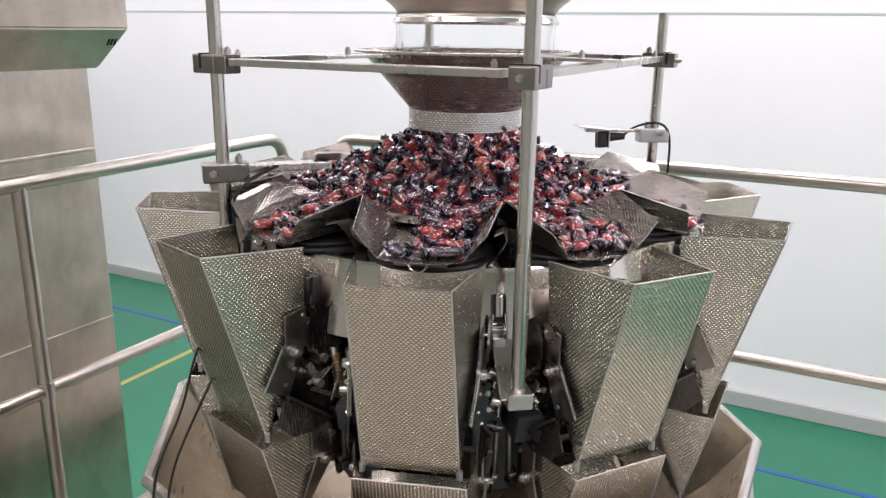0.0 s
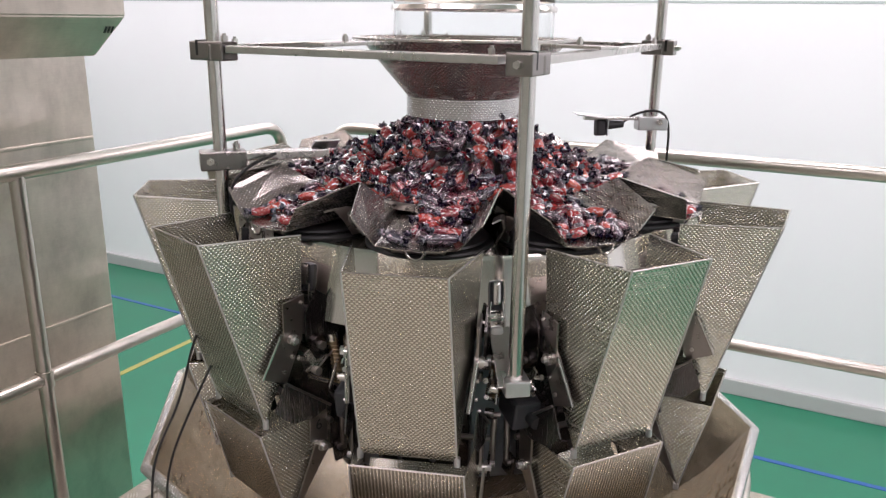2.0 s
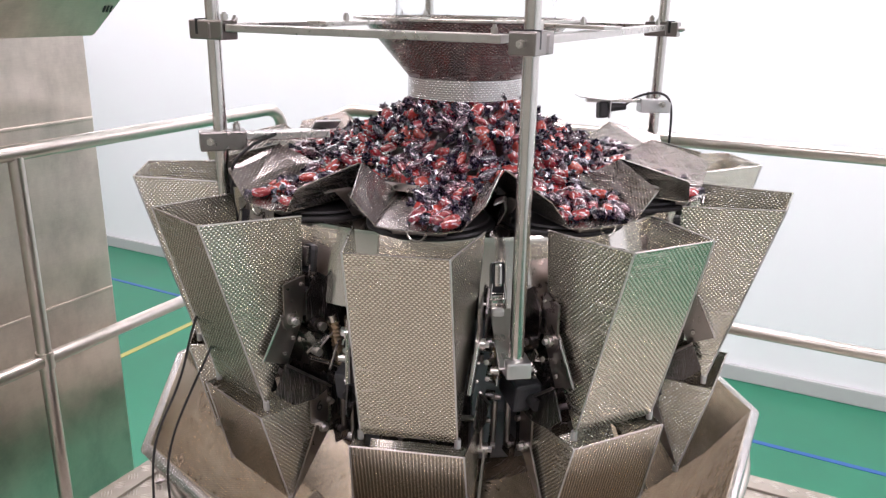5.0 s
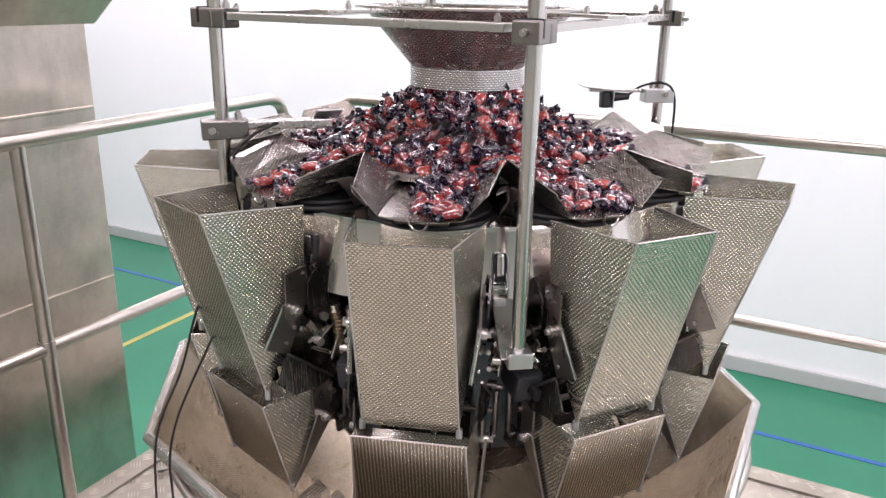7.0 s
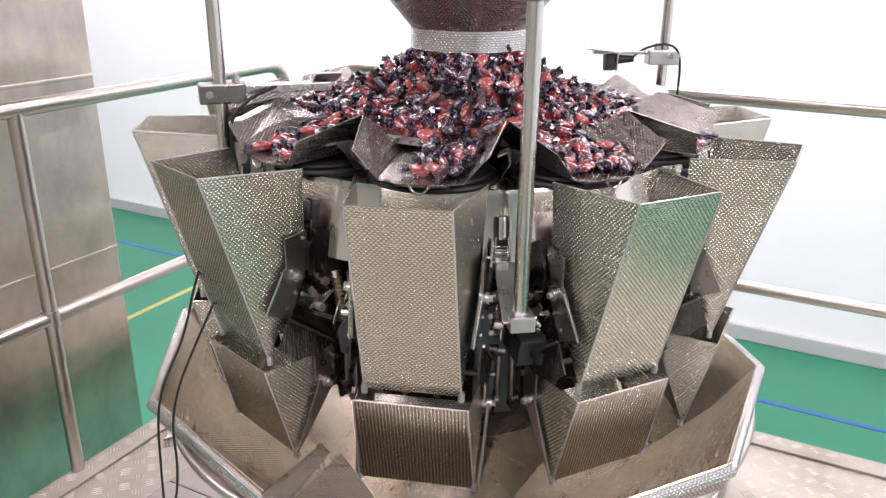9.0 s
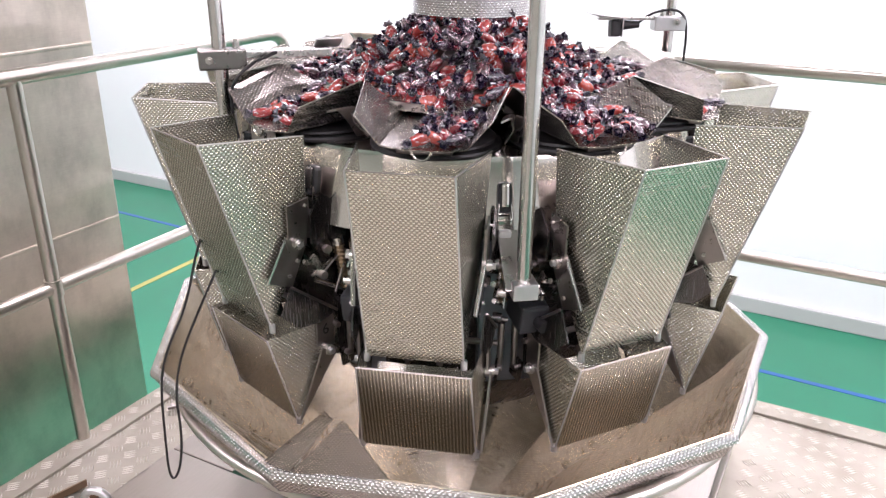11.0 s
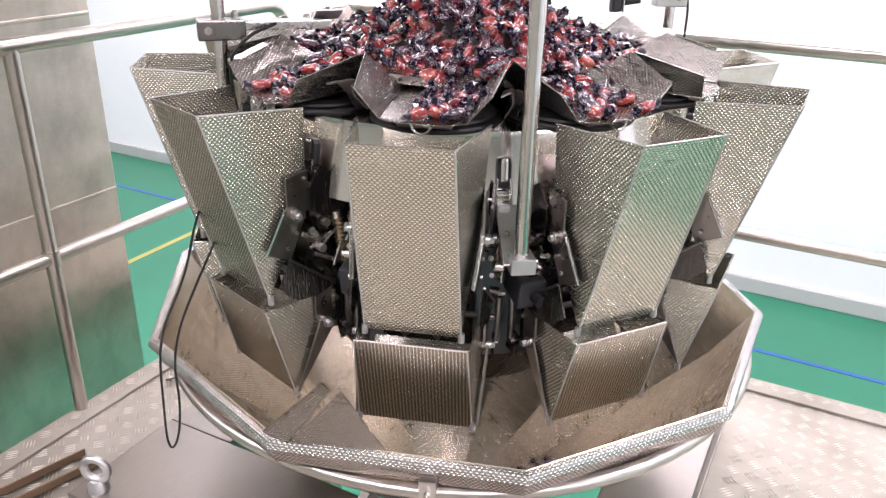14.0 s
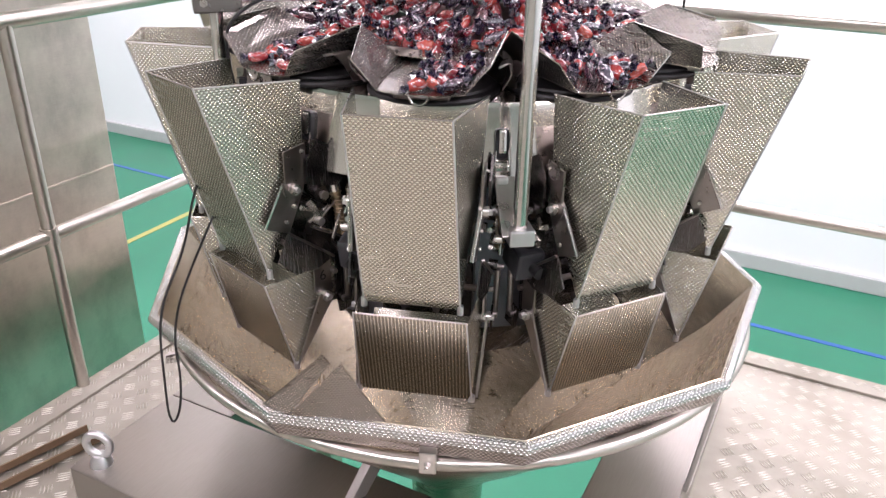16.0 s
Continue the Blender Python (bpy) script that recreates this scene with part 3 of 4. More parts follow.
# ---------------------------------------------------------------- the ten heads
# Each is built facing the camera (-y is outwards, the origin on the machine's axis) and turned to its place.
def feeder_pan():
    t = thing("feeder_pan", "dimpled stainless vibrating feeder pan with flared sides", "feeder pan", "feeder pans")
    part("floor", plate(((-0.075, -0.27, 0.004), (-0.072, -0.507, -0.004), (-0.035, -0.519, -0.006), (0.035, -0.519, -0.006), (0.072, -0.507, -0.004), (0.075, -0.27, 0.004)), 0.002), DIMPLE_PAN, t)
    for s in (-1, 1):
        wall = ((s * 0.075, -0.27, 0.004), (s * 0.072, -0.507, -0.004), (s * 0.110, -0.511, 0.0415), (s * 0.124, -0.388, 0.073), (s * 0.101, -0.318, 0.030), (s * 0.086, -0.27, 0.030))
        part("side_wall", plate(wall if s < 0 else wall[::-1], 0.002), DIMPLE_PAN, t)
        hook = rounded([(s * 0.118, -0.46, 0.028), (s * 0.132, -0.45, 0.034), (s * 0.134, -0.43, 0.012), (s * 0.118, -0.40, -0.020)], 0.006, 3)
        part("hook", ribbon(hook, (0, 0.035, 0), 0.003), DULL, t)
    loop = [(0.016 * math.cos(k * math.pi / 8), -0.521, -0.006 - 0.016 * math.sin(k * math.pi / 8)) for k in range(9)]
    part("lip_loop", tube(loop, 0.0022, 8), TUBE, t, smooth=True)
    part("carrier", box((0.09, 0.16, 0.014), pose(0, -0.42, -0.012), 0.003), DULL, t)
    b = thing("rubber_boot", "round black rubber boot under a feeder pan", "rubber boot", "rubber boots")
    part("bellows", lathe([(0.02, -0.010), (0.094, -0.011), (0.103, -0.013), (0.105, -0.017), (0.099, -0.019), (0.112, -0.021), (0.114, -0.0245), (0.112, -0.029), (0.02, -0.029)], 40), BLACK, b, smooth=True, m=pose(0, -0.385, 0))
    return [t, b]


FEED = dict(top=(0.078, 0.677, 0.003), foot=(0.082, 0.577, -0.3465), back=(0.109, 0.503, -0.005))


def sheet_box(rows):
    """Side sheets of a hopper in one mesh."""
    bm = bmesh.new()
    for r in rows:
        add_plate(bm, r, 0.0018)
    return bm


def feed_hopper():
    t = thing("feed_hopper", "tapered dimpled stainless feed hopper", "hopper", "feed hoppers")
    (tx, ty, tz), (fx, fy, fz), (bx, by, bz) = FEED["top"], FEED["foot"], FEED["back"]
    kz = -0.178
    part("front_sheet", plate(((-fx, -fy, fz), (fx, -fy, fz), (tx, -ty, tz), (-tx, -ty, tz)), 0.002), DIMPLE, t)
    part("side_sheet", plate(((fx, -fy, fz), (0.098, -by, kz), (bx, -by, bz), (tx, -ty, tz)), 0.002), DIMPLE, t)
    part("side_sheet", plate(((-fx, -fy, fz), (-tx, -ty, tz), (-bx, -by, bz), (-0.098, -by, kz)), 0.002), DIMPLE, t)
    # folded edges
    for s in (-1, 1):
        part("edge_fold", tube([(s * tx, -ty, tz), (s * fx, -fy, fz)], 0.0016, 6), ALU, t, smooth=True)
        part("foot_pin", tube([(s * fx, -fy + 0.002, fz + 0.006), (s * fx, -fy + 0.002, fz - 0.010)], 0.0055, 10), ALU, t, smooth=True)
        part("top_hem", tube([(s * tx, -ty, tz), (s * bx, -by, bz)], 0.0013, 6), STEEL, t)
    part("front_hem", tube([(-tx, -ty, tz), (tx, -ty, tz)], 0.0011, 6), DULL, t)
    gate = part("gate", plate(((-0.080, -by, kz - 0.01), (0.080, -by, kz - 0.01), (0.074, -fy + 0.006, fz), (-0.074, -fy + 0.006, fz)), 0.002), DIMPLE, t)
    for s in (-1, 1):
        arm = ((s * 0.108, -0.551, -0.176), (s * 0.108, -0.508, -0.192), (s * 0.102, -0.540, -0.272), (s * 0.100, -0.586, -0.252))
        lv = part("lever", plate(arm if s < 0 else arm[::-1], 0.004), DULL, t)
        part("lever_head", rod((s * 0.103, -0.529, -0.187), (s * 0.109, -0.529, -0.187), 0.021, 20), DULL, lv, smooth=True)
        part("pivot", rod((s * 0.109, -0.530, -0.188), (s * 0.118, -0.530, -0.188), 0.010, 16), STEEL, lv, smooth=True)
        part("pivot_bolt", rod((s * 0.118, -0.530, -0.188), (s * 0.124, -0.530, -0.188), 0.0055, 6), ALU, lv)
        part("lever_edge", rod((s * 0.109, -0.553, -0.178), (s * 0.101, -0.588, -0.252), 0.0022, 6), TUBE, lv)
        for y, z in ((-0.530, -0.222), (-0.548, -0.246)):
            part("rivet", rod((s * 0.106, y, z), (s * 0.110, y, z), 0.0035, 10), STEEL, lv)
        ear = ((s * 0.106, -0.546, -0.120), (s * 0.106, -0.546, -0.176), (s * 0.106, -0.502, -0.186), (s * 0.106, -0.502, -0.112))
        hg = part("hanger", plate(ear if s < 0 else ear[::-1], 0.004), DULL, t)
        bolt(hg, (s * 0.107, -0.510, -0.125), (s, 0, 0), 0.004, 0.004)
    part("back_sheet", plate(((0.098, -by + 0.002, kz), (-0.098, -by + 0.002, kz), (-0.103, -by + 0.002, -0.065), (0.103, -by + 0.002, -0.065)), 0.002), DULL, t)
    return [t]


WEIGH = dict(top=(0.096, 0.596, -0.361), foot=(0.103, 0.549, -0.545), back=(0.112, 0.455, -0.352))


def weigh_hopper():
    t = thing("weigh_hopper", "short dimpled stainless weigh hopper", "hopper", "weigh hoppers")
    (tx, ty, tz), (fx, fy, fz), (bx, by, bz) = WEIGH["top"], WEIGH["foot"], WEIGH["back"]
    kz = -0.43
    for s in (-1, 1):
        c = ((s * fx, -fy, fz), (s * 0.108, -by, kz), (s * bx, -by, bz), (s * tx, -ty, tz))
        part("side_sheet", plate(c if s > 0 else c[::-1], 0.002), DIMPLE, t)
        part("edge_fold", tube([(s * tx, -ty, tz), (s * fx, -fy, fz)], 0.0016, 6), ALU, t, smooth=True)
        part("foot_pin", tube([(s * fx, -fy + 0.003, fz + 0.006), (s * fx, -fy + 0.003, fz - 0.006)], 0.006, 10), ALU, t, smooth=True)
        arm = part("lever", plate(((s * 0.117, -by - 0.042, -0.405), (s * 0.117, -by - 0.008, -0.415), (s * 0.110, -fy + 0.02, fz + 0.03), (s * 0.110, -fy, fz + 0.005)), 0.004), DULL, t)
        part("pivot", rod((s * 0.108, -by - 0.026, -0.412), (s * 0.124, -by - 0.026, -0.412), 0.010, 14), STEEL, arm, smooth=True)
        part("pivot_bolt", rod((s * 0.124, -by - 0.026, -0.412), (s * 0.131, -by - 0.026, -0.412), 0.006, 6), ALU, arm)
        part("hanger", plate(((s * 0.115, -by - 0.047, -0.341), (s * 0.115, -by - 0.047, -0.400), (s * 0.115, -by - 0.010, -0.408), (s * 0.115, -by - 0.010, -0.338)), 0.004), DULL, t)
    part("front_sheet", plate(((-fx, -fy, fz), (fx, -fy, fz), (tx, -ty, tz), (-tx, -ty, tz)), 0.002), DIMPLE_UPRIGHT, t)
    part("front_hem", tube([(-tx, -ty, tz), (tx, -ty, tz)], 0.0013, 6), DULL, t)
    part("gate", plate(((-0.095, -by, kz), (0.095, -by, kz), (0.096, -fy + 0.006, fz), (-0.096, -fy + 0.006, fz)), 0.002), DIMPLE, t)
    return [t]


def actuator():
    t = thing("actuator_unit", "dark hopper actuator with levers and rods", "actuator", "actuators")
    part("housing", box((0.17, 0.06, 0.25), pose(0, -0.41, -0.33), 0.006), MECH, t)
    part("motor_box", box((0.050, 0.070, 0.056), pose(-0.121, -0.462, -0.302, 12, 0, -8), 0.006), BLACK_BOX, t)
    part("knob", rod((-0.118, -0.496, -0.310), (-0.118, -0.516, -0.314), 0.012, 18), BLACK, t, smooth=True)
    for s in (-1, 1):
        gus = ((s * 0.118, -0.480, -0.108), (s * 0.122, -0.433, -0.141), (s * 0.122, -0.435, -0.195), (s * 0.118, -0.506, -0.195), (s * 0.118, -0.506, -0.143))
        part("gusset", plate(gus if s < 0 else gus[::-1], 0.004), MECH, t)
        part("spring_rod", rod((s * 0.130, -0.458, -0.201), (s * 0.130, -0.443, -0.290), 0.0085, 14), BRONZE, t, smooth=True)
        coil = []
        for i in range(61):
            share, turn = i / 60, i * 2 * math.pi / 6
            coil.append((s * 0.130 + 0.0105 * math.cos(turn), -0.458 + 0.015 * share + 0.0105 * math.sin(turn), -0.205 - 0.082 * share))
        part("coil_spring", tube(coil, 0.0015, 5), BRONZE, t, smooth=True)
        part("spring_cap", rod((s * 0.130, -0.461, -0.188), (s * 0.130, -0.458, -0.202), 0.0105, 14), TUBE, t, smooth=True)
        part("cam_disc", rod((s * 0.112, -0.485, -0.205), (s * 0.126, -0.485, -0.205), 0.015, 18), MECH, t, smooth=True)
        part("link_pin", rod((s * 0.126, -0.485, -0.205), (s * 0.133, -0.485, -0.205), 0.0060, 12), DULL, t, smooth=True)
        part("toggle_bar", rod((s * 0.120, -0.525, -0.222), (s * 0.124, -0.480, -0.238), 0.0050, 8), TUBE, t, smooth=True)
        part("toggle_bar", rod((s * 0.122, -0.512, -0.252), (s * 0.126, -0.470, -0.228), 0.0035, 8), TUBE, t, smooth=True)
        part("cross_rod", rod((s * 0.121, -0.505, -0.262), (s * 0.128, -0.445, -0.296), 0.0045, 10), TUBE, t, smooth=True)
        part("link_bar", ribbon(((s * 0.128, -0.520, -0.214), (s * 0.131, -0.497, -0.252)), (0, 0.010, 0.006), 0.003), TUBE, t)
        part("link_bar", ribbon(((s * 0.131, -0.498, -0.252), (s * 0.134, -0.462, -0.222)), (0, 0.006, 0.008), 0.003), DULL, t)
        part("link_hub", rod((s * 0.124, -0.497, -0.250), (s * 0.140, -0.497, -0.250), 0.0075, 14), STEEL, t, smooth=True)
        part("stay_rod", rod((s * 0.134, -0.470, -0.292), (s * 0.136, -0.452, -0.238), 0.0030, 8), TUBE, t, smooth=True)
        part("lock_nut", rod((s * 0.133, -0.485, -0.205), (s * 0.138, -0.485, -0.205), 0.0085, 6), STEEL, t)
        part("roller", rod((s * 0.114, -0.455, -0.318), (s * 0.130, -0.455, -0.320), 0.010, 16), MECH, t, smooth=True)
        part("roller_pin", rod((s * 0.130, -0.455, -0.320), (s * 0.142, -0.455, -0.321), 0.0045, 10), DULL, t, smooth=True)
        wing = ((s * 0.112, -0.550, -0.266), (s * 0.122, -0.462, -0.335), (s * 0.120, -0.500, -0.350), (s * 0.114, -0.543, -0.345), (s * 0.110, -0.572, -0.317))
        part("shield", plate(wing if s < 0 else wing[::-1], 0.003), MECH, t)
        part("shield_edge", rod((s * 0.114, -0.550, -0.265), (s * 0.124, -0.462, -0.334), 0.0026, 6), DULL, t)
        part("lift_rod", rod((s * 0.130, -0.440, -0.335), (s * 0.128, -0.438, -0.43), 0.006, 12), DULL, t, smooth=True)
        low = ((s * 0.122, -0.43, -0.405), (s * 0.122, -0.462, -0.41), (s * 0.122, -0.455, -0.455), (s * 0.122, -0.42, -0.45))
        part("lower_link", plate(low if s < 0 else low[::-1], 0.004), MECH, t)
        part("lower_pin", rod((s * 0.116, -0.447, -0.425), (s * 0.134, -0.447, -0.425), 0.0055, 12), DULL, t, smooth=True)
    part("shaft", rod((-0.126, -0.462, -0.365), (0.126, -0.462, -0.365), 0.0055, 12), DULL, t, smooth=True)
    part("tie_bar", box((0.22, 0.010, 0.016), pose(0, -0.462, -0.245), 0.002), MECH, t)
    return [t]


PANS, FEEDERS, WEIGHERS = [], [], []


def heads():
    first = feeder_pan() + feed_hopper() + weigh_hopper() + actuator()
    for k in range(HEADS):
        m = pose(0, 0, 0, 0, 0, FIRST + STEP * k)
        for ob in first:
            if k == 0:
                ob.matrix_basis = m
                c = ob
            else:
                c = copy_thing(ob, m)
            if "pan" in ob.name:
                PANS.append(c)
            if "feed_hopper" in ob.name:
                FEEDERS.append(c)
            if "weigh_hopper" in ob.name:
                WEIGHERS.append(c)


heads()
plate8 = part("number_plate", box((0.075, 0.003, 0.026), pose(0, -0.512, -0.024), 0.001), STEEL, PANS[9])
digit("8", 0.022, pose(0.010, -0.5142, -0.024, 90), plate8)
for hopper, z in ((FEEDERS[9], -0.148), (WEIGHERS[9], -0.370)):
    digit("6", 0.030, pose(0.1066 if z > -0.2 else 0.1156, -0.524 if z > -0.2 else -0.484, z, 90, 0, 90), hopper)


# ---------------------------------------------------------------- posts, frame and infeed funnel
POSTS = dict(front=10.27, left=-61.73, back=190.27, right=118.27)
POST_R, BAR_Z = 0.545, 0.290


def post_frame():
    t = thing("post_frame", "frame of polished posts and flat bars round the infeed funnel", "frame")
    spot = {}
    for name, a in POSTS.items():
        spot[name] = around(-60.2, 0.521) if name == "left" else around(a, POST_R)
        p = spot[name]
        foot = -0.215 if name == "front" else -0.19
        post = part("post", rod(p + Vector((0, 0, foot)), p + Vector((0, 0, 0.40 if name == "right" else 1.2)), 0.0125, 20), TUBE, t, smooth=True)
        m = pose(*p, 0, 0, a)
        part("foot_block", box((0.042, 0.045, 0.028), m @ pose(0, 0, foot - 0.012), 0.003), ALU, post)
        part("foot_bracket", box((0.036, 0.125, 0.006), m @ pose(-0.014, 0.034, foot + 0.030, 43), 0.002), DULL, post)
    order = ["left", "front", "right", "back"]
    for i, name in enumerate(order):
        p, q = spot[name], spot[order[(i + 1) % 4]]
        d = (q - p).normalized()
        angle = math.degrees(math.atan2(d.y, d.x))
        mid = (p + q) / 2
        part("cross_bar", box(((q - p).length - 0.085, 0.032, 0.013), pose(*(mid + Vector((0, 0, BAR_Z + 0.004))), 0, 0, angle), 0.0015), STEEL, t)
        block = part("clamp", box((0.078, 0.042, 0.034), pose(*(p + Vector((0, 0, BAR_Z))), 0, 0, angle), 0.003), DULL, t)
        part("clamp_slot", box((0.006, 0.0424, 0.027), pose(*(p - d * 0.020 + Vector((0, 0, BAR_Z + 0.0055))), 0, 0, angle)), BLACK, block)
        bolt(block, p + d * 0.028 + Vector((0, 0, BAR_Z + 0.017)), (0, 0, 1), 0.007, 0.010)
        bolt(block, p - d * 0.039 + Vector((0, 0, BAR_Z)), -d, 0.006, 0.010)
        block2 = part("clamp", box((0.030, 0.044, 0.030), pose(*(p + Vector((0, 0, BAR_Z - 0.002))), 0, 0, angle + 60), 0.003), DULL, t)
        bolt(block2, q - d * 0.06 + Vector((0, 0, BAR_Z + 0.010)), (0, 0, 1), 0.006, 0.010)
    # brackets that hold the funnel
    for a in (-150, 150, 40, -40):
        m = pose(0, 0, 0, 0, 0, a)
        arm = part("funnel_bracket", box((0.05, 0.20, 0.006), m @ pose(0, -0.30, BAR_Z + 0.016), 0.001), STEEL, t)
        bolt(arm, m @ Vector((0, -0.33, BAR_Z + 0.019)), (0, 0, 1), 0.006, 0.010)
    return spot


SPOT = post_frame()


def funnel():
    t = thing("infeed_funnel", "dark dimpled stainless infeed funnel with bright round collar", "funnel", m=pose(0.004, 0, 0))
    part("cone", lathe(shell([(0.119, 0.192), (0.222, 0.312)], 0.002), 64), DIMPLE_FINE, t, smooth=True)
    part("collar", lathe(shell([(0.121, 0.153), (0.121, 0.193)], 0.002), 64), DIMPLE_RIM, t, smooth=True)
    part("rim_ring", lathe([(0.222, 0.308), (0.236, 0.309), (0.236, 0.313), (0.222, 0.314), (0.222, 0.308)], 64), STEEL, t, smooth=True)
    c = thing("clear_sleeve", "clear plastic sleeve between hopper and funnel", "sleeve", m=pose(0.024, 0, 0))
    part("sleeve", lathe(shell([(0.168, 0.29), (0.168, 0.40)], 0.003), 64), CLEAR, c, smooth=True).visible_shadow = False
    part("band", lathe(shell([(0.172, 0.366), (0.175, 0.370), (0.172, 0.378)], 0.003), 64), TUBE, c, smooth=True)
    h = thing("infeed_hopper", "dark stainless infeed hopper above the weigher", "hopper", m=pose(0.024, 0, 0))
    part("cone", lathe(shell([(0.165, 0.385), (0.172, 0.398), (0.30, 0.50), (0.45, 0.66)], 0.003), 64), SHEET, h, smooth=True)


funnel()


def sensor_arms():
    up = Vector((0, 0, 1))
    # arm on the left post
    t = thing("sensor_bracket", "stainless clamp arm with cable on the post", "sensor arm", "sensor arms")
    p = SPOT["left"]
    z = 0.09
    d = Vector((0.93, 0.36, 0)).normalized()
    ang = math.degrees(math.atan2(d.y, d.x))
    c = part("clamp", box((0.085, 0.04, 0.036), pose(*(p + d * 0.004 + up * z), 0, 0, ang), 0.003), DULL, t)
    bolt(c, p - d * 0.012 + Vector((0, -0.02, z)), (0, -1, 0), 0.007, 0.006)
    bolt(c, p + d * 0.03 + up * (z + 0.018), up, 0.007, 0.012)
    part("arm", box((0.17, 0.030, 0.016), pose(*(p + d * 0.12 + up * (z + 0.006)), 0, 0, ang), 0.002), STEEL, t)
    pl = part("end_plate", box((0.05, 0.05, 0.004), pose(*(p + d * 0.20 + up * (z + 0.022)), -25, 0, ang), 0.001), ALU, t)
    bolt(pl, p + d * 0.20 + up * (z + 0.024), up, 0.007, 0.008)
    # sensor on the back post
    t = thing("photo_sensor", "small black photo sensor on a clamped bracket", "sensor", "sensor arms")
    p = SPOT["right"]
    z = 0.108
    d = Vector((-1.0, -0.10, 0)).normalized()
    ang = math.degrees(math.atan2(d.y, d.x))
    c = part("clamp", box((0.075, 0.04, 0.034), pose(*(p + d * 0.004 + up * z), 0, 0, ang), 0.003), ALU, t)
    bolt(c, p + Vector((0.012, -0.02, z + 0.004)), (0, -1, 0), 0.008, 0.008)
    bolt(c, p + d * 0.02 + up * (z + 0.017), up, 0.006, 0.012)
    part("arm", box((0.15, 0.022, 0.008), pose(*(p + d * 0.10 + up * (z + 0.011)), 0, 0, ang), 0.002), STEEL, t)
    part("plate", box((0.075, 0.060, 0.003), pose(*(p + d * 0.160 + up * (z + 0.018)), 0, -6, ang), 0.001), ALU, t)
    part("face_plate", box((0.003, 0.040, 0.046), pose(*(p + d * 0.118 + up * (z - 0.008)), 0, 0, ang), 0.001), ALU, t)
    s = part("housing", box((0.024, 0.034, 0.040), pose(*(p + d * 0.133 + up * (z - 0.012)), 10, 0, ang), 0.005), BLACK, t)
    part("cable_gland", rod(p + d * 0.12 + up * (z - 0.006), p + d * 0.075 + up * (z - 0.004), 0.012, 12, 0.008), BLACK, s, smooth=True)
    line = [p + d * 0.08 + up * (z - 0.004), p + d * 0.05 + up * (z + 0.022), p + up * (z + 0.035) + Vector((0, -0.02, 0)), p - d * 0.03 + up * (z + 0.02) + Vector((0, -0.02, 0)),
            p - d * 0.042 + up * (z - 0.02) + Vector((0, -0.01, 0)), p - d * 0.045 + up * (z - 0.14)]
    part("cable", tube(rounded(line, 0.03), 0.003, 8), CABLE, t, smooth=True)
    # loose cables of the weigher
    t = thing("cable_loop", "thin black cable hanging in a loop beside the bowl", "cable")
    line = [(-0.43, -0.33, -0.10), (-0.480, -0.40, -0.210), (-0.516, -0.40, -0.342), (-0.548, -0.445, -0.415), (-0.558, -0.468, -0.475), (-0.564, -0.468, -0.60), (-0.567, -0.468, -0.672),
            (-0.558, -0.468, -0.694), (-0.541, -0.465, -0.655), (-0.534, -0.458, -0.58), (-0.538, -0.456, -0.505), (-0.524, -0.445, -0.430), (-0.498, -0.41, -0.362), (-0.462, -0.40, -0.288), (-0.43, -0.33, -0.20)]
    part("cable", tube(rounded(line, 0.06, 5), 0.0024, 8), CABLE, t, smooth=True)
    t = thing("sensor_cable", "thin black cable curving down from the arm", "cable")
    p = SPOT["left"]
    line = [p + Vector((0.10, 0.02, 0.10)), p + Vector((0.06, -0.02, 0.085)), p + Vector((0.025, -0.03, 0.05)), p + Vector((0.022, -0.03, 0.0)), p + Vector((0.03, -0.03, -0.05))]
    part("cable", tube(rounded(line, 0.03, 5), 0.003, 8), CABLE, t, smooth=True)


sensor_arms()


def loose_angles():
    for p, q in (((-0.937, -0.433), (-1.045, -0.86)), ((-0.868, -0.434), (-0.985, -0.88))):
        d = Vector((*p, 0)) - Vector((*q, 0))
        mid = (Vector((*p, 0)) + Vector((*q, 0))) / 2
        t = thing("angle_bar", "rusty brown steel angle offcut lying on the platform", "angle bar", "angle bars",
                  m=ROOM @ pose(mid.x, mid.y, DECK + 0.0115, 0, 0, math.degrees(math.atan2(d.y, d.x))))
        part("bar", ribbon(((0, -0.012, 0.020), (0, -0.012, 0.001), (0, 0.014, 0.001)), (d.length, 0, 0), 0.004), RUST, t, m=pose(-d.length / 2, 0, 0))


loose_angles()


def loose_bolt():
    t = thing("loose_bolt", "small dark steel bolt lying on the platform", "bolt", m=pose(-0.915, 0.40, DECK + 0.004, 0, 0, 30))
    part("shank", rod((-0.022, 0, 0.007), (0.012, 0, 0.007), 0.005, 12), DULL, t, smooth=True)
    part("head", rod((0.012, 0, 0.009), (0.021, 0, 0.009), 0.0105, 6), DULL, t)
    part("nut", rod((-0.012, 0, 0.009), (-0.003, 0, 0.009), 0.0105, 6), DULL, t)


loose_bolt()

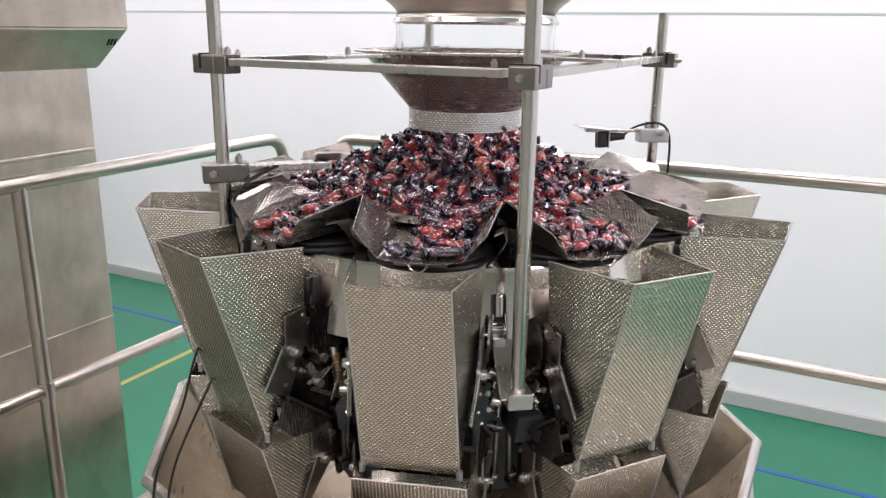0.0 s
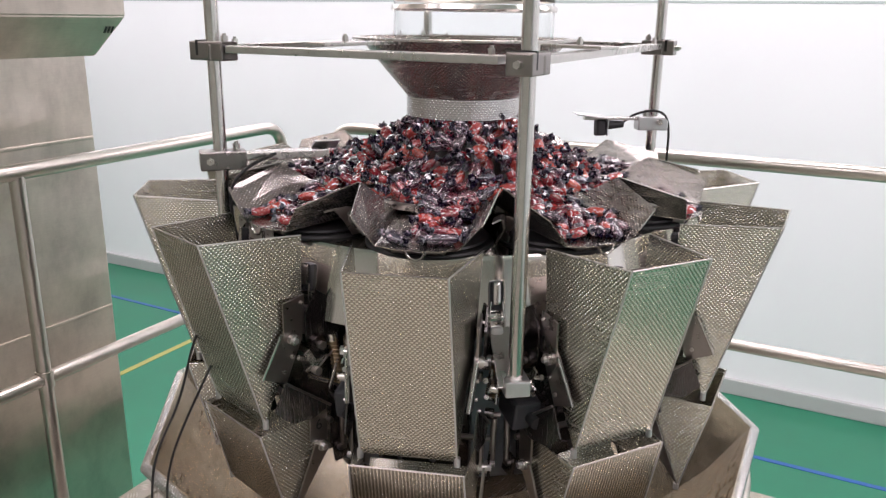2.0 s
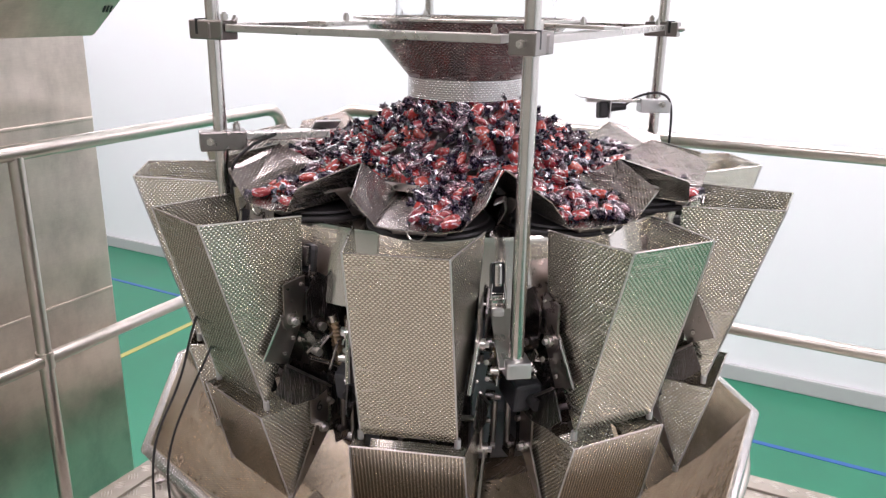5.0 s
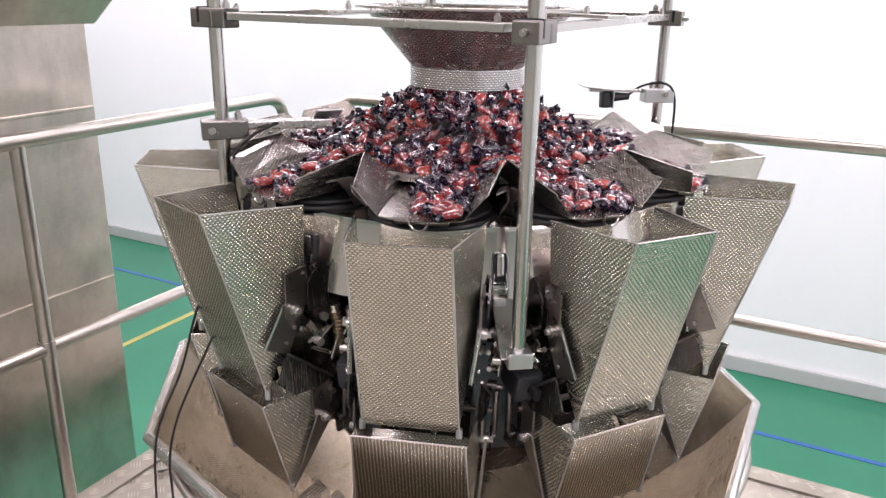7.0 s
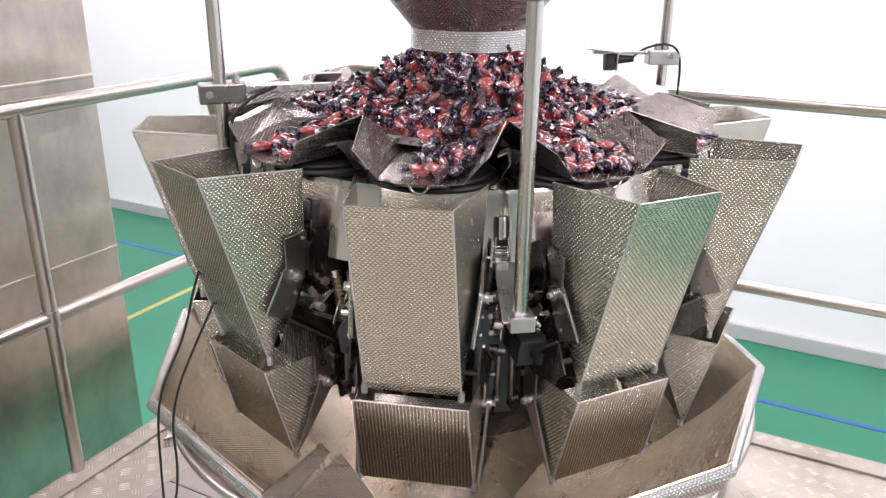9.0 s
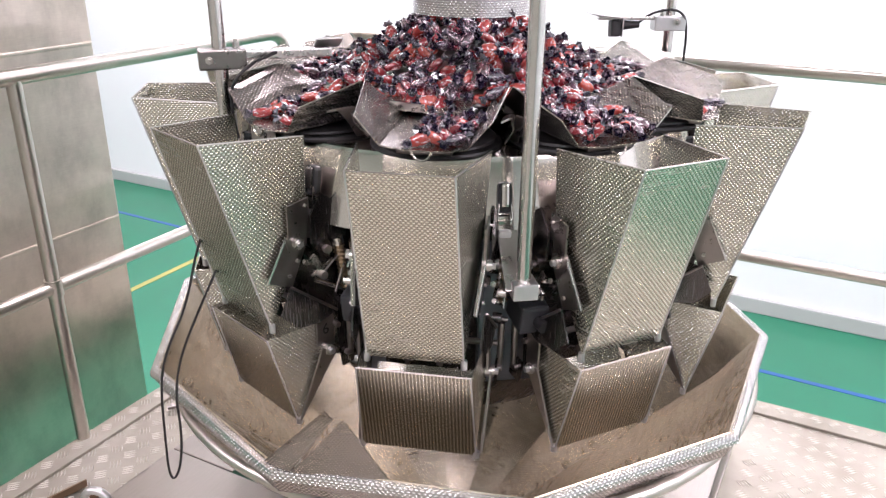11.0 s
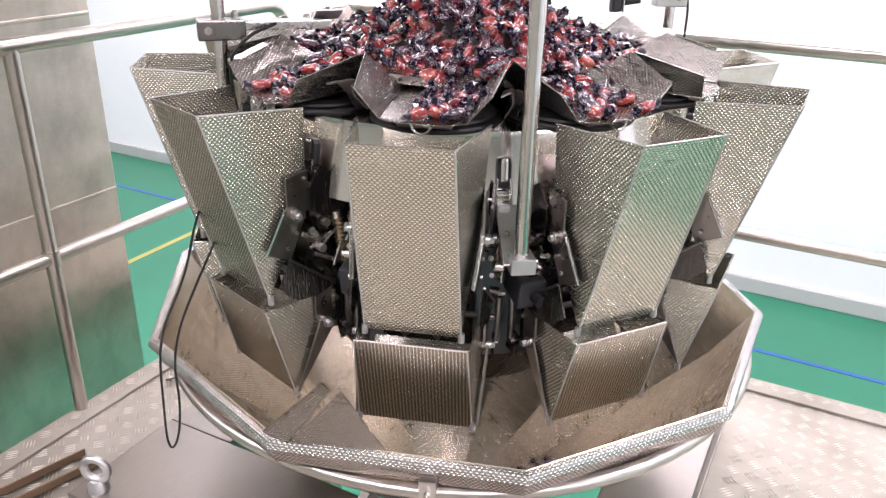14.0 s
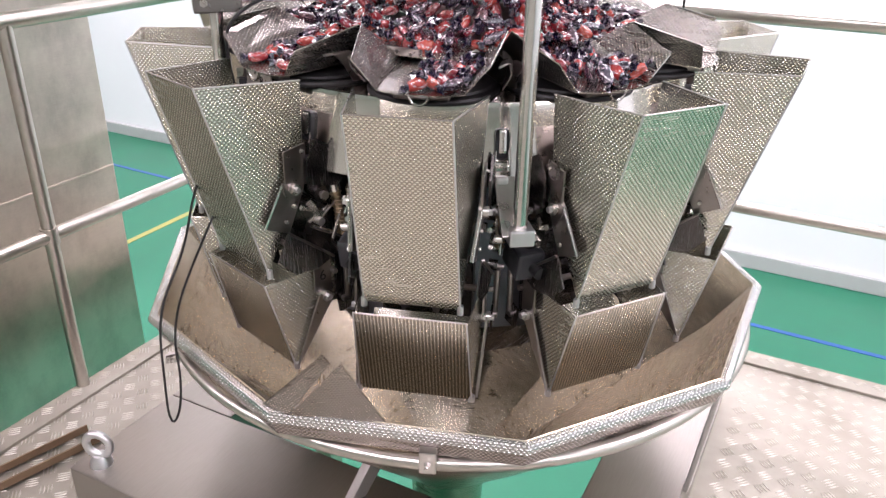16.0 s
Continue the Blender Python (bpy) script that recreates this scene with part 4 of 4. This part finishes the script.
# ---------------------------------------------------------------- sweets
def sweet_meshes():
    """The body and the twisted end of a wrapped sweet, its length along x."""
    bm = bmesh.new()
    bmesh.ops.create_uvsphere(bm, u_segments=12, v_segments=9, radius=1.0)
    for v in bm.verts:
        x, y, z = v.co
        n = noise.noise(v.co * 2.6)
        v.co = Vector((z * 0.0215 * (1 + 0.08 * n), x * 0.0122 * (1 + 0.30 * n), y * 0.0098 * (1 - 0.28 * n)))
    for f in bm.faces:                                   # navy film closes the body towards its twists
        c = f.calc_center_median()
        f.material_index = int(abs(c.x) > 0.0165)
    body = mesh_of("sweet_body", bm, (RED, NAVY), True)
    ends = []
    for s in (1, -1):
        bm = bmesh.new()
        neck = [bm.verts.new((s * 0.0180, 0.0030 * math.cos(k * math.pi / 5), 0.0030 * math.sin(k * math.pi / 5))) for k in range(10)]
        fan = []
        for k in range(10):                              # a pleated, flared fan of film
            t = k * math.pi / 5 + 0.5
            wide = 0.0118 if k % 2 else 0.0065
            fan.append(bm.verts.new((s * (0.0285 + 0.0040 * math.sin(k * 2.4)), wide * math.cos(t), wide * 0.85 * math.sin(t) + 0.002 * math.cos(3 * k))))
        for k in range(10):
            bm.faces.new((neck[k], neck[(k + 1) % 10], fan[(k + 1) % 10], fan[k]))
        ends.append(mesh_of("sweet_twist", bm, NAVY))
    return body, ends


BODY, TWISTS = sweet_meshes()


def place_sweet(m):
    ob = tagged(new("wrapped_sweet", BODY), "red sweet in clear film with navy twisted ends", "sweet", "wrapped sweets")
    ob.matrix_basis = m
    for mesh in TWISTS:
        tw = new("twist", mesh)
        tw.parent = ob
    return ob


def heap_height(r):
    pts = ((0.0, 0.178), (0.06, 0.165), (0.10, 0.145), (0.17, 0.100), (0.24, 0.058), (0.30, 0.036), (0.35, 0.030))
    for (a, za), (b, zb) in zip(pts, pts[1:]):
        if r <= b:
            return za + (zb - za) * (r - a) / (b - a)
    return pts[-1][1]


def random_turn(flat):
    return Euler((random.uniform(-1, 1) * flat, random.uniform(-1, 1) * flat, random.uniform(0, 2 * math.pi))).to_matrix().to_4x4()


def sweets():
    rng = random.Random(7)
    random.seed(11)
    spots = []
    tries = 0
    while len(spots) < 480 and tries < 60000:
        tries += 1
        r, a = 0.305 * math.sqrt(rng.random()), rng.uniform(0, 2 * math.pi)
        p = Vector((r * math.cos(a), r * math.sin(a), heap_height(r) + rng.uniform(-0.022, 0.008)))
        if min(((p - q).length_squared for q in spots), default=1) < 0.0190 ** 2:
            continue
        spots.append(p)
    heap = list(spots)
    pans = []
    for k in range(2, HEADS):
        m = pose(0, 0, 0, 0, 0, FIRST + STEP * k)
        n, got, tries = PAN_COUNT.get(k, 28), [], 0
        reach = PAN_REACH.get(k, 0.495)
        while len(got) < n and tries < 6000:
            tries += 1
            r = rng.uniform(0.32, reach)
            half = 0.066
            x = rng.uniform(-half, half) + PAN_SIDE.get(k, 0.0) * (r - 0.32) / 0.18
            if abs(x) > half + 0.006:
                continue
            level = rng.random() * max(0.0, 0.034 - 0.15 * max(0, r - 0.34))
            p = m @ Vector((x, -r, 0.009 - 0.03 * (r - 0.27) + level))
            if min(((p - q).length_squared for q in got), default=1) < 0.0185 ** 2:
                continue
            got.append(p)
        pans += got
    every = [(p, 0.9) for p in heap] + [(p, 0.35) for p in pans]
    # the nearest are single sweets, the rest one heap
    every.sort(key=lambda e: e[0].y - 0.8 * e[0].z)
    for p, flat in every[:215]:
        place_sweet(Matrix.Translation(p) @ random_turn(flat))
    verts, faces, mats = [], [], []
    for p, flat in every[215:]:
        m = Matrix.Translation(p) @ random_turn(flat)
        for mesh, mat in ((BODY, 0), (TWISTS[0], 1), (TWISTS[1], 1)):
            start = len(verts)
            verts += [m @ v.co for v in mesh.vertices]
            for f in mesh.polygons:
                faces.append([start + i for i in f.vertices])
                mats.append(max(mat, f.material_index))
    data = bpy.data.meshes.new("sweet_heap")
    data.from_pydata(verts, [], faces)
    data.materials.append(RED)
    data.materials.append(NAVY)
    data.polygons.foreach_set("material_index", mats)
    tagged(new("sweet_heap", data), "heap of red sweets with navy twisted wrappers", "sweets", kind="stuff")


PAN_COUNT = {0: 27, 1: 30, 9: 26}
PAN_REACH = {2: 0.44}
PAN_SIDE = {0: 0.02}


def dispersion_cone():
    t = thing("dispersion_cone", "stainless dispersion cone with upturned feeding lips", "cone")
    part("cone", lathe([(0.001, 0.145), (0.10, 0.112), (0.22, 0.045), (0.27, 0.020), (0.27, 0.012), (0.05, -0.02), (0.001, -0.02)], 48), STEEL, t, smooth=True)
    for k in range(HEADS):
        m = pose(0, 0, 0, 0, 0, FIRST + STEP * k)
        tray = part("tray", plate([m @ Vector(c) for c in ((-0.070, -0.23, 0.030), (-0.098, -0.322, 0.016), (0.03, -0.345, 0.012), (0.075, -0.23, 0.030))], 0.003), DIMPLE, t)
        part("lip", plate([m @ Vector(c) for c in ((-0.098, -0.322, 0.014), (-0.030, -0.338, 0.012), (-0.030, -0.340, 0.026), (-0.098, -0.324, 0.028))], 0.003), DULL, tray)


dispersion_cone()
sweets()


# sweets that move: those in the two pans nearest the camera, and those in the weigh hopper beside them
def pan_sweets(k, count, side, spread_x, back, reach, seed):
    rng = random.Random(seed)
    got, tries = [], 0
    while len(got) < count and tries < 8000:
        tries += 1
        r = rng.uniform(back, reach)
        x = max(-0.062, min(0.064, side + rng.uniform(-spread_x, spread_x)))
        level = rng.random() * max(0.0, 0.030 - 0.16 * max(0, r - 0.33))
        p = Vector((x, -r, 0.010 - 0.03 * (r - 0.27) + level))
        if min(((p - q).length_squared for q in got), default=1) < 0.0185 ** 2:
            continue
        got.append(p)
    out = []
    turn = pose(0, 0, 0, 0, 0, FIRST + STEP * k)
    for p in got:
        e = (rng.uniform(-0.35, 0.35), rng.uniform(-0.35, 0.35), rng.uniform(0, 6.28))
        m = turn @ Matrix.Translation(p) @ Euler(e).to_matrix().to_4x4()
        out.append((place_sweet(m), turn, p, e, rng))
    return out


LOOSE = {0: pan_sweets(0, 33, 0.030, 0.040, 0.29, 0.490, 21) + pan_sweets(0, 1, -0.045, 0.004, 0.488, 0.492, 5),
         1: pan_sweets(1, 40, 0.006, 0.060, 0.28, 0.500, 33),
         2: pan_sweets(2, 5, 0.0, 0.050, 0.44, 0.500, 8)}


def drop_sweets(count, seed):
    rng = random.Random(seed)
    out = []
    for i in range(count):
        m = pose(0, 0, 0, 0, 0, FIRST + STEP)
        p = Vector((-0.042 + 0.036 * (i % 4), -0.522, -0.468 + 0.022 * (i // 4)))
        ob = place_sweet(m @ Matrix.Translation(p) @ pose(0, 0, 0, rng.uniform(-30, 30), rng.uniform(-15, 15), rng.uniform(-8, 8)))
        out.append((ob, m, p, rng))
    return out


DROPS = [(11.92, drop_sweets(7, 1)), (13.60, drop_sweets(7, 2)), (15.36, drop_sweets(7, 3))]


# ---------------------------------------------------------------- motion
FEEDS = {0: ((3.65, 4.25, 0.034), (7.15, 7.75, 0.036), (9.4, 9.9, 0.012)),
         2: ((7.3, 7.75, 0.030), (12.5, 12.9, 0.030)),
         1: ((10.75, 11.25, 0.022), (12.45, 12.95, 0.022), (14.25, 14.85, 0.024), (15.85, 16.3, 0.015))}
EDGE = 0.512


def feed_rows(k, turn, p, e, rng):
    """The way of one sweet along its vibrating pan, and over its edge into the hopper."""
    rows, r, spin, last = [], -p.y, Vector(e), 0.0
    z, x = p.z, p.x

    def row(t, r, x, z):
        rows.append((t, turn @ Matrix.Translation((x, -r, z)) @ Euler(spin).to_matrix().to_4x4()))
    row(0.0, r, x, z)
    for t0, t1, step in FEEDS[k]:
        row(t0, r, x, z)
        n = int((t1 - t0) / 0.1)
        for i in range(1, n + 1):
            t = t0 + (t1 - t0) * i / n
            if t > 15.98:
                break
            r += step / n * (1.6 if r > 0.46 else 1.0)
            z = max(0.008, z - 0.0015)
            spin = spin + Vector((rng.uniform(-0.3, 0.3), rng.uniform(-0.3, 0.3), rng.uniform(-0.25, 0.25)))
            if r > EDGE:
                goal = -0.225 + 0.05 * rng.random()
                for q in range(1, 7):
                    dt = 0.045 * q
                    zz = max(goal, 0.0 - 4.9 * dt * dt)
                    if t + dt > 15.98:
                        break
                    spin = spin + Vector((0.45, 0.2, 0.1))
                    row(t + dt, min(0.560, r + 0.20 * dt), x * (1 - 0.09 * q), zz)
                rows.append((16.0, rows[-1][1]))
                return rows
            hop = rng.uniform(0.0, 0.012) if i < n else 0.0
            row(t, r, x, z + hop)
    rows.append((16.0, rows[-1][1]))
    return rows


def motions():
    for k, sweets_here in LOOSE.items():
        for ob, turn, p, e, rng in sweets_here:
            walk(ob, feed_rows(k, turn, p, e, rng))
    for start, group in DROPS:
        for i, (ob, turn, p, rng) in enumerate(group):
            m0 = ob.matrix_basis.copy()
            t = start + 0.02 * i
            rot = m0.to_3x3().to_4x4()
            rows = [(0.0, m0), (t, m0)]
            x = p.x
            for dt, r, z, spin in ((0.10, 0.545, -0.575, 20), (0.18, 0.55, -0.660, 60), (0.30, 0.44, -0.775, 110), (0.42, 0.25, -0.955, 150), (0.54, 0.05, -1.15, 190), (0.70, 0.03, -1.55, 200)):
                xx = x * min(1.0, r / 0.5)
                rows.append((t + dt, turn @ Matrix.Translation((xx, -r, z + 0.012 * (i % 3))) @ pose(0, 0, 0, spin, spin * 0.4, 0) @ turn.inverted().to_3x3().to_4x4() @ rot))
            rows = [w for w in rows if w[0] < 15.99]
            walk(ob, rows + [(16.0, rows[-1][1])])
    # the weigh hopper's gate and levers swing inwards at each discharge
    hinge = Vector((0, -0.481, -0.412))
    for piece in WEIGHERS[1].children:
        if piece.name.split(".")[0] not in ("gate", "lever"):
            continue
        shut = piece.matrix_basis.copy()
        swung = Matrix.Translation(hinge) @ pose(0, 0, 0, 34, 0, 0) @ Matrix.Translation(-hinge) @ shut
        half = Matrix.Translation(hinge) @ pose(0, 0, 0, 17, 0, 0) @ Matrix.Translation(-hinge) @ shut
        rows = [(0.0, shut)]
        for start, _group in DROPS:
            rows += [(start - 0.10, shut), (start - 0.03, half), (start + 0.04, swung), (start + 0.18, swung), (start + 0.25, half), (start + 0.32, shut)]
        walk(piece, rows + [(16.0, shut)])


motions()
